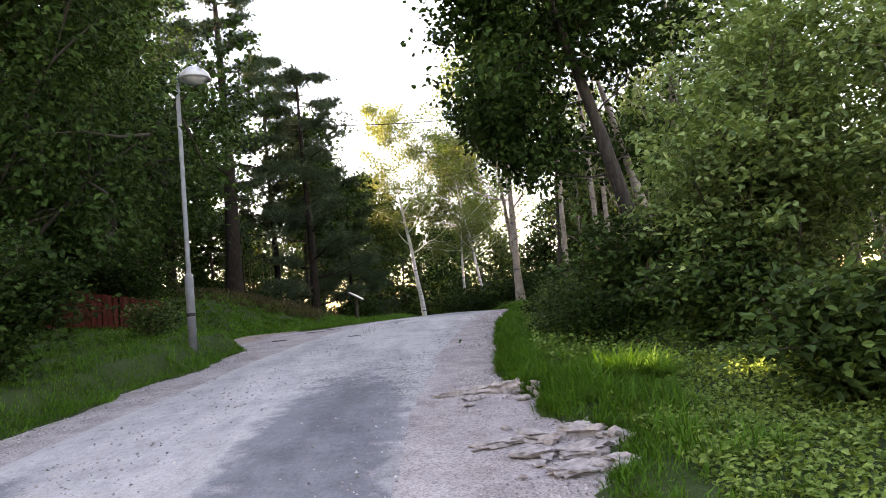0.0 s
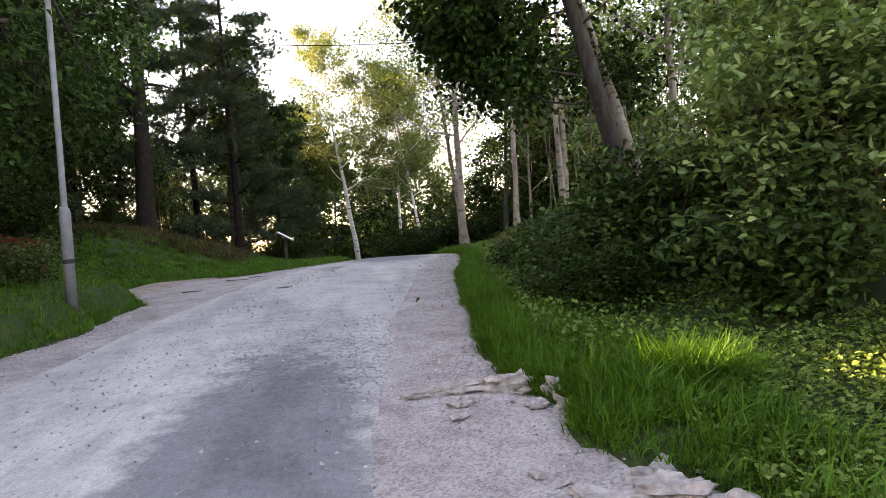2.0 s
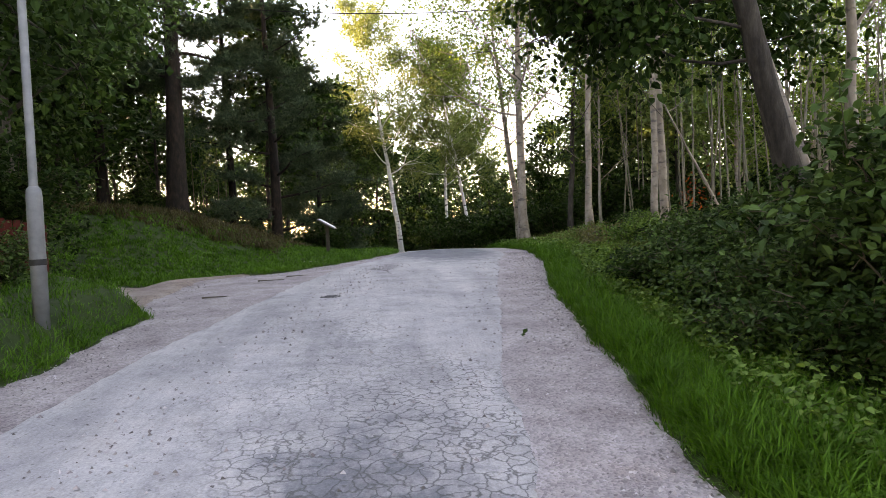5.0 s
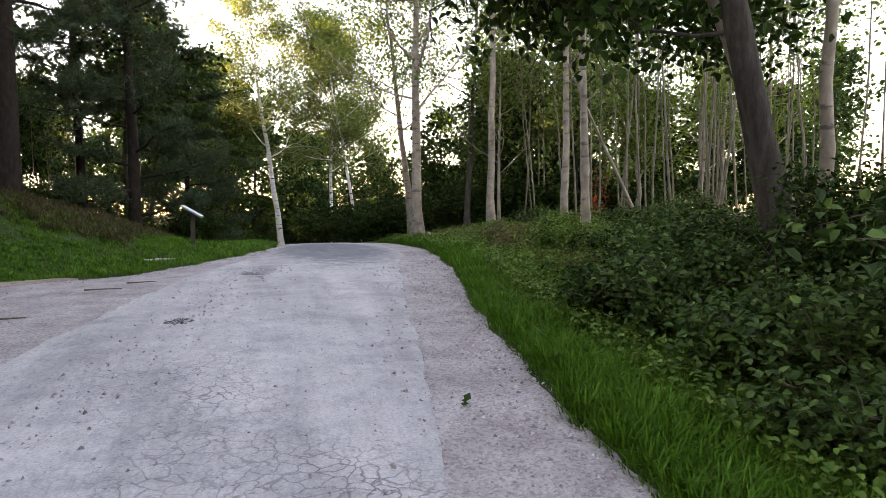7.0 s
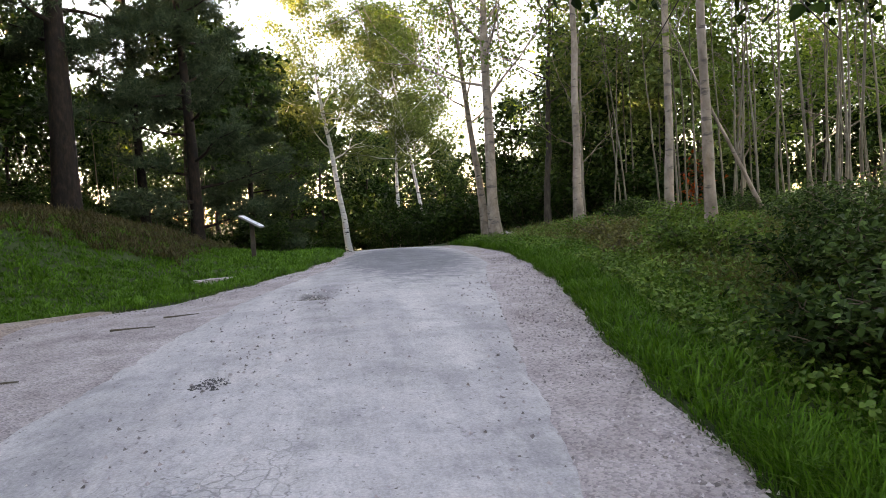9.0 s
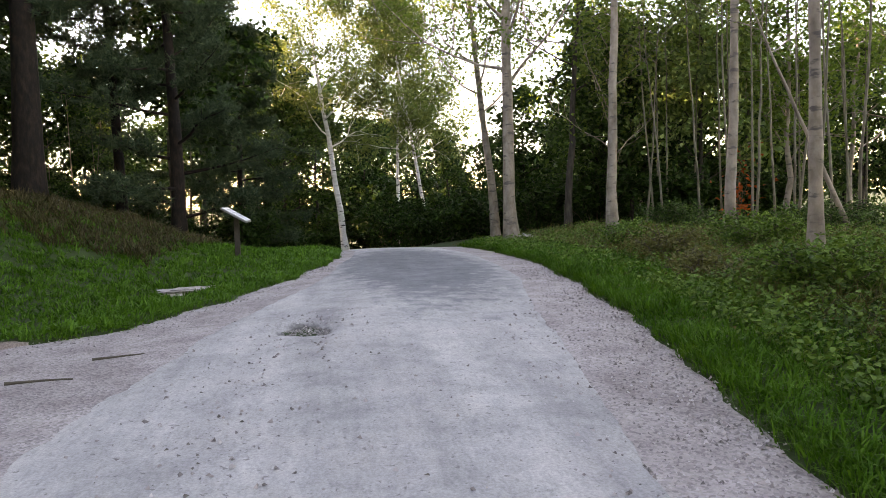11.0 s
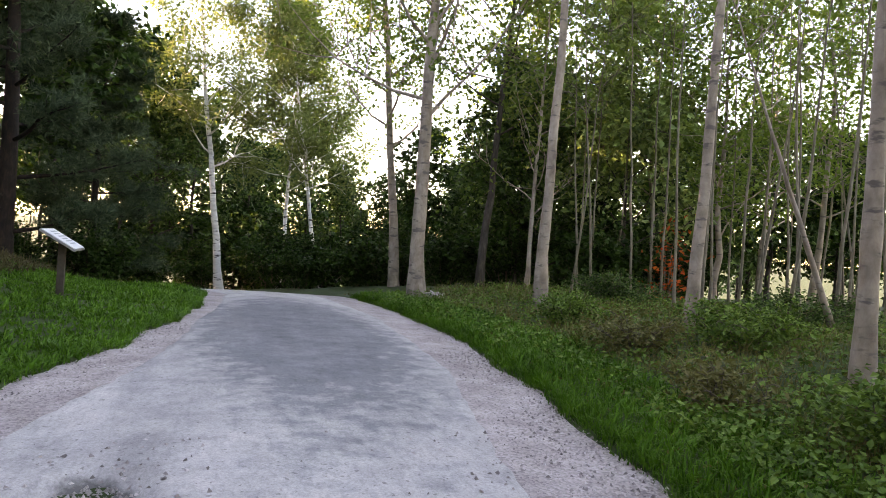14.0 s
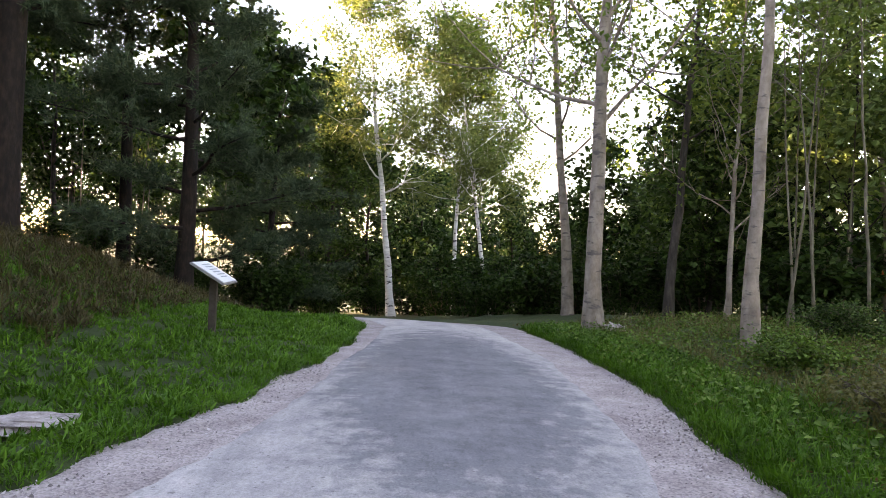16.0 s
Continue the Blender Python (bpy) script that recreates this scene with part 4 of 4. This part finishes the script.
blades("verge_grass", 42000, along_right(6.2, 13.0, 0.04, 1.15), 0.07, 0.26, 0.0055, M_GRASS, "lush long green grass on the verge", 501)
blades("verge_grass_beyond", 42000, along_right(13.0, 33.0, 0.04, 1.3), 0.08, 0.24, 0.007, M_GRASS, "bright green grass strip along the road", 502)
blades("verge_grass_start", 4000, along_right(1.0, 6.2, 0.1, 0.9), 0.05, 0.16, 0.0045, M_GRASS, "short green grass at the gravel edge", 507)
blades("forest_grass", 24000, along_right(13.0, 33.0, 1.3, 6.0), 0.1, 0.42, 0.006, M_GRASSDRY, "tall half-dry grass at the forest edge", 503)
blades("long_tufts", 1500, rect(1.3, 2.1, 4.2, 7.4), 0.2, 0.48, 0.006, M_GRASS, "long arching grass tufts by the broken stone", 510, 0.05)
blades("grass_tuft", 1500, rect(1.75, 2.2, 6.75, 7.2), 0.3, 0.55, 0.006, M_GRASS, "tall pale grass tuft on the verge", 515, 0.06)
blades("verge_fringe", 22000, edge(1, 3.0, 32.0), 0.05, 0.16, 0.006, M_GRASS, "ragged grass fringe along the gravel", 508)
blades("lawn_fringe", 20000, edge(-1, 5.0, 32.0), 0.06, 0.18, 0.006, M_GRASS, "ragged grass fringe along the gravel", 509)
blades("lawn", 36000, rect(-9.5, -3.9, 6.0, 19.0), 0.06, 0.2, 0.006, M_GRASS, "green lawn around the lamp post", 504)
blades("bank_grass", 96000, rect(-12.0, -1.0, 18.9, 34.0), 0.06, 0.2, 0.014, M_GRASS, "green grass on the bank", 505)
blades("bank_dry_grass", 40000, rect(-13.0, -4.4, 25.5, 38.0), 0.12, 0.42, 0.013, M_HEATH, "brownish dry grass high on the bank", 506)

def ground_leaves(name, n, region, leaf, mat, label, seed, h=0.12):
    rng = np.random.default_rng(seed)
    xs, ys = region(rng, n)
    keep = (xs > right_x(ys) + 0.1) | (xs < left_x(ys) - 0.1)
    xs, ys = xs[keep], ys[keep]
    C = np.stack([xs, ys, ground_z(xs, ys) + rng.uniform(0.01, 1, len(xs)) ** 1.5 * h], 1)
    V, F = leaves(C, rng.normal(size=C.shape) * (1, 1, 0.1), leaf, leaf * 0.8, lift=2.0, rng=rng, oval=leaf < 0.08)
    tagged(new(name, build(name, V, F, mat)), label, "ground cover", kind="stuff")

ground_leaves("ground_cover", 26000, rect(1.45, 5.2, 2.6, 7.6), 0.045, M_COVER, "dense low round-leaved ground cover", 511, 0.10)
ground_leaves("verge_herbs", 17000, along_right(7.5, 20.0, 0.5, 2.6), 0.052, M_HERB, "mixed green herbs along the verge", 512, 0.25)
ground_leaves("forest_herbs", 26000, rect(2.8, 10.0, 14.5, 32.0), 0.062, M_HERB, "mixed herbs and ferns on the forest floor", 513, 0.22)
ground_leaves("leaf_litter", 9000, rect(2.2, 12.0, 9.0, 34.0), 0.06, M_LITTER, "brown fallen leaves on the forest floor", 514, 0.05)

# ---- stones, pothole, litter on the road ----
def stone(x, y, sx, sy, sz, seed, mat=M_STONE, name="stone", label="pale broken stone at the road edge", z=None, turn=0.0, group="roadside stones", detail=3):
    rng = np.random.default_rng(seed)
    bm = bmesh.new()
    bmesh.ops.create_icosphere(bm, subdivisions=detail, radius=1.0)
    off = rng.uniform(0, 100, 3)
    for v in bm.verts:
        p = v.co
        q = Vector((math.copysign(abs(p.x) ** 0.6, p.x), math.copysign(abs(p.y) ** 0.6, p.y), math.copysign(abs(p.z) ** 0.55, p.z)))
        k = 0.72 + 0.62 * noise.noise(p * 1.9 + Vector(off)) + 0.2 * noise.noise(p * 4 + Vector(off))
        v.co = Vector((q.x * sx * k, q.y * sy * k, q.z * sz * k * (1 + 0.5 * noise.noise(p * 2.2 - Vector(off)))))
    ob = new(name, bm_mesh(name, bm, mat, False))
    ob.location = (x, y, (float(road_z(y)) if z is None else z) + sz * 0.0)
    ob.rotation_euler = (0, 0, turn)
    return tagged(ob, label, "stone", group)

rng = np.random.default_rng(21)
for x, y, sx, sy, sz in ((0.06, 7.52, 0.24, 0.08, 0.035), (0.38, 7.58, 0.26, 0.11, 0.07), (0.70, 7.52, 0.22, 0.11, 0.10), (0.97, 7.28, 0.09, 0.15, 0.10), (0.98, 6.98, 0.08, 0.10, 0.06),
                         (0.38, 5.45, 0.24, 0.12, 0.03), (0.72, 5.52, 0.24, 0.14, 0.055), (1.06, 5.52, 0.22, 0.15, 0.08), (1.28, 5.3, 0.14, 0.16, 0.07),
                         (0.62, 5.12, 0.20, 0.13, 0.035), (0.95, 5.06, 0.24, 0.16, 0.055), (0.82, 4.68, 0.2, 0.14, 0.04), (1.14, 4.72, 0.16, 0.15, 0.06)):
    stone(x, y, sx, sy, sz, int(1000 * x + 77 * y), turn=rng.uniform(-0.3, 0.3))
rng = np.random.default_rng(23)
for k in range(46):
    if k % 3:
        x, y = rng.uniform(0.45, 1.35), rng.uniform(4.55, 6.0)
    else:
        x, y = rng.uniform(0.2, 1.0), rng.uniform(6.9, 7.55)
    s = rng.uniform(0.02, 0.075)
    stone(x, y, s * rng.uniform(0.9, 1.7), s, s * rng.uniform(0.25, 0.6), 2000 + k, turn=rng.uniform(0, 3), label="small broken chunk of stone at the road edge", detail=1)
stone(-3.02, 22.5, 0.5, 0.28, 0.05, 900, name="stone_slab", label="flat pale stone slab in the grass", z=float(ground_z(np.array(-3.02), np.array(22.5))) + 0.08, group="slabs")
stone(4.3, 31.0, 0.25, 0.2, 0.2, 901, name="boulder", label="small pale boulder by the tree foot", z=float(ground_z(np.array(4.3), np.array(31.0))), group="boulders")

def chips(name, spots, label, mat, seed, kind="stuff", size=0.026):
    rng = np.random.default_rng(seed)
    n = len(spots)
    C = np.array(spots)
    base = np.array([(1, 0, 0), (-0.5, 0.87, 0), (-0.5, -0.87, 0), (0.1, 0.1, 0.9)])
    s = rng.uniform(0.4, 1.0, (n, 1, 1)) ** 2 * size
    a = rng.uniform(0, 6.28, n)
    R = np.stack([np.stack([np.cos(a), -np.sin(a), 0 * a], 1), np.stack([np.sin(a), np.cos(a), 0 * a], 1), np.stack([0 * a, 0 * a, 1 + 0 * a], 1)], 1)
    V = (np.einsum("nij,kj->nki", R, base) + rng.normal(size=(n, 4, 3)) * 0.2) * s + C[:, None]
    F = (np.arange(n)[:, None, None] * 4 + np.array([(0, 1, 3), (1, 2, 3), (2, 0, 3)])).reshape(-1, 3)
    tagged(new(name, build(name, V.reshape(-1, 3), F, mat)), label, "gravel", kind=kind)

rng = np.random.default_rng(31)
ys = rng.uniform(3, 26, 15000)
rs = rng.uniform(0, 1, 15000)
side = rng.uniform(0, 1, 15000) < 0.7
xs = np.where(side, asph_r(ys) + (right_x(ys) - asph_r(ys)) * rs, left_x(ys) + (asph_l(ys) - left_x(ys)) * rs)
chips("shoulder_gravel", np.stack([xs, ys, road_z(ys) + GRAVEL_DZ + 0.008 + 0.0 * xs], 1), "loose crushed stones on the shoulders", M_PEBBLE, 32, size=0.02)
ys = rng.uniform(2.5, 20, 2600)
mix = rng.uniform(0, 1, 2600)
al, ar = asph_l(ys), asph_r(ys)
s = np.where(mix < 0.45, 0.32 + 0.09 * rng.normal(size=2600), np.where(mix < 0.7, 0.93 + 0.05 * rng.normal(size=2600), rng.uniform(0.02, 0.98, 2600))).clip(0.02, 0.98)
chips("loose_gravel", np.stack([al + (ar - al) * s, ys, road_z(ys) - 0.012 + 0.03 * (1 - (2 * s - 1) ** 2) + 0.002], 1), "loose grit scattered over the asphalt", M_PEBBLE, 36, size=0.02)
a, r = rng.uniform(0, 6.28, 420), np.sqrt(rng.uniform(0, 1, 420))
chips("pothole_chippings", np.stack([POTHOLE[0] + 0.26 * r * np.cos(a), POTHOLE[1] + 0.36 * r * np.sin(a), road_z(POTHOLE[1] + 0 * a) - 0.066], 1), "dark loose chippings in the pothole", M_GRIT, 33, size=0.022)
chips("patch_chippings", np.stack([PATCH[0] + 0.15 * r[:150] * np.cos(a[:150]), PATCH[1] + 0.24 * r[:150] * np.sin(a[:150]), road_z(PATCH[1] + 0 * a[:150]) + 0.0], 1), "dark loose chippings in a worn patch", M_DARKSTONE, 34, size=0.018)

def twig(x, y, length, az, label):
    rng = np.random.default_rng(int(abs(x * 100) + y))
    V, F = tubes([(limb_path((0, 0, 0.012), (math.cos(az), math.sin(az), 0), length, 7, 0.12, 0.0, rng) * (1, 1, 0) + (0, 0, 0.015), np.linspace(0.014, 0.006, 7))], 6)
    ob = new("twig", build("twig", V, F, M_TWIG, True))
    ob.location = (x, y, float(road_z(y)) + GRAVEL_DZ + 0.02)
    tagged(ob, label, "twig", "twigs on the gravel")
twig(-3.7, 15.6, 0.35, 0.2, "dark fallen twig on the gravel")
twig(-3.3, 17.6, 0.55, 0.1, "dark fallen twig on the gravel")
twig(-2.9, 18.2, 0.4, 0.3, "dark fallen twig on the gravel")
rng = np.random.default_rng(35)
V, F = leaves(np.zeros((4, 3)) + (0, 0, 0.02), rng.normal(size=(4, 3)), 0.09, 0.05, rng=rng)
V[:, 2] = np.abs(V[:, 2]) + 0.004
ob = tagged(new("fallen_leaf", build("fallen_leaf", V, F, M_LEAFDARK)), "curled dark fallen leaf on the gravel", "leaf")
ob.location = (0.37, 12.0, float(road_z(12.0)) + GRAVEL_DZ + 0.02)

# ---- street lamp ----
def lathe(profile, n=20):
    P = np.array(profile, float)
    a = np.arange(n) * 2 * np.pi / n
    V = np.stack([P[:, None, 0] * np.cos(a), P[:, None, 0] * np.sin(a), P[:, None, 1] + 0 * a], -1)
    i, j = np.meshgrid(np.arange(len(P) - 1), np.arange(n), indexing="ij")
    a0, a1 = i * n + j, i * n + (j + 1) % n
    return V.reshape(-1, 3), np.stack([a0, a1, a1 + n, a0 + n], -1).reshape(-1, 4)

def street_lamp(at):
    root = thing("street_lamp", at, "grey galvanised street lamp with round hood on the lawn", "street lamp")
    V, F = lathe([(0.0, -0.1), (0.075, -0.1), (0.075, 1.22), (0.068, 1.30), (0.04, 1.33)])
    part("base_tube", build("base_tube", V, F, M_ZINC, True), root, "thicker lower steel tube")
    V, F = lathe([(0.042, 1.30), (0.038, 4.75), (0.0, 4.76)])
    part("pole", build("pole", V, F, M_ZINC, True), root)
    V, F = tube([(0, 0, 4.6), (0.02, -0.01, 4.82), (0.12, -0.03, 4.9), (0.22, -0.05, 4.9)], [0.03, 0.03, 0.028, 0.026], 8)
    part("arm", build("arm", V, F, M_ZINC, True), root)
    V, F = lathe([(0.0, 0.2), (0.06, 0.2), (0.15, 0.17), (0.25, 0.08), (0.28, 0.0), (0.28, -0.03), (0.25, -0.03), (0.24, 0.0), (0.0, 0.05)])
    hood = part("hood", build("hood", V, F, M_LAMP, True), root, "pale domed lamp hood")
    hood.location = (0.36, -0.08, 4.88)
    V, F = lathe([(0.23, 0.0), (0.20, -0.05), (0.10, -0.09), (0.0, -0.10)])
    part("bowl", build("bowl", V, F, M_GLASS, True), hood, "clear plastic lamp bowl")
    V, F = lathe([(0.079, 0.55), (0.081, 0.56), (0.081, 0.60), (0.079, 0.61)])
    part("band", build("band", V, F, M_WIRE, True), root, "dark clamp band")
street_lamp(on_ground(-4.36, 12.45))

# ---- information board on the bank ----
def info_board(at):
    root = thing("information_board", at, "slanted information board on a dark wooden post", "sign")
    bm = bmesh.new()
    box(bm, 0, 0, 0.42, 0.11, 0.11, 1.0, 0.008)
    part("post", bm_mesh("post", bm, M_WOOD), root)
    tilt = Matrix.Rotation(radians(31), 4, "Y")
    bm = bmesh.new()
    box(bm, 0, 0, 0.95, 0.62, 0.84, 0.035, 0.005, tilt)
    board = part("board", bm_mesh("board", bm, M_ZINC), root)
    bm = bmesh.new()
    box(bm, 0.012, 0, 0.972, 0.57, 0.79, 0.012, 0.002, tilt)
    panel = part("panel", bm_mesh("panel", bm, M_SIGN), board, "pale printed panel")
    bm = bmesh.new()
    n = tilt @ Vector((0, 0, 1))
    for k in range(6):
        u = tilt @ Vector((-0.2 + 0.07 * k, 0, 0))
        box(bm, 0.012 + u.x + n.x * 0.008, 0.08 - 0.05 * (k % 2), 0.972 + u.z + n.z * 0.008, 0.022, 0.45 - 0.1 * (k % 2), 0.003, 0.0, tilt)
    part("print_bars", bm_mesh("print_bars", bm, M_INK), panel, "dark unreadable lines of print")
info_board(on_ground(-3.15, 28.1))

# ---- overhead cable and its poles behind the trees ----
def cable(a, b, sag, label):
    s = np.linspace(0, 1, 30)
    P = np.stack([a[k] + (b[k] - a[k]) * s for k in range(3)], 1)
    P[:, 2] -= sag * 4 * s * (1 - s)
    V, F = tube(P, np.full(30, 0.022), 6)
    tagged(new("overhead_cable", build("overhead_cable", V, F, M_WIRE, True)), label, "cable")
cable((-8.4, 36.5, 11.9), (6.2, 32.2, 10.3), 0.35, "thin black overhead cable strung between the trees")

# ---- red board fence: each board is a piece ----
fence = thing("board_fence", on_ground(-7.1, 18.2), "red-painted vertical board fence by the hedge", "fence")
f0 = Vector(fence.location)
bm = bmesh.new()
box(bm, 0, 0, 0.6, 0.115, 0.022, 1.2, 0.004)
board_mesh = bm_mesh("board", bm, M_RED)
bm = bmesh.new()
box(bm, 0, 0, 0, 3.9, 0.045, 0.09, 0.005)
rail_mesh = bm_mesh("rail", bm, M_RED)
slope = float(ground_z(np.array(-11.0), np.array(17.6))) - f0.z
for z in (0.3, 0.95):
    rail = part("rail", rail_mesh, fence)
    rail.location = (-1.93, -0.27, z + slope * 0.5)
    rail.rotation_euler = (0, math.atan2(slope, 3.9), math.atan2(0.55, 3.9))
rng = np.random.default_rng(41)
for k in range(29):
    b = part("board", board_mesh, fence)
    b.location = (-0.05 - 0.135 * k, -0.042 - 0.019 * k, slope * k / 29 + rng.normal() * 0.01)
    b.rotation_euler = (0, rng.normal() * 0.008, math.atan2(0.55, 3.9))
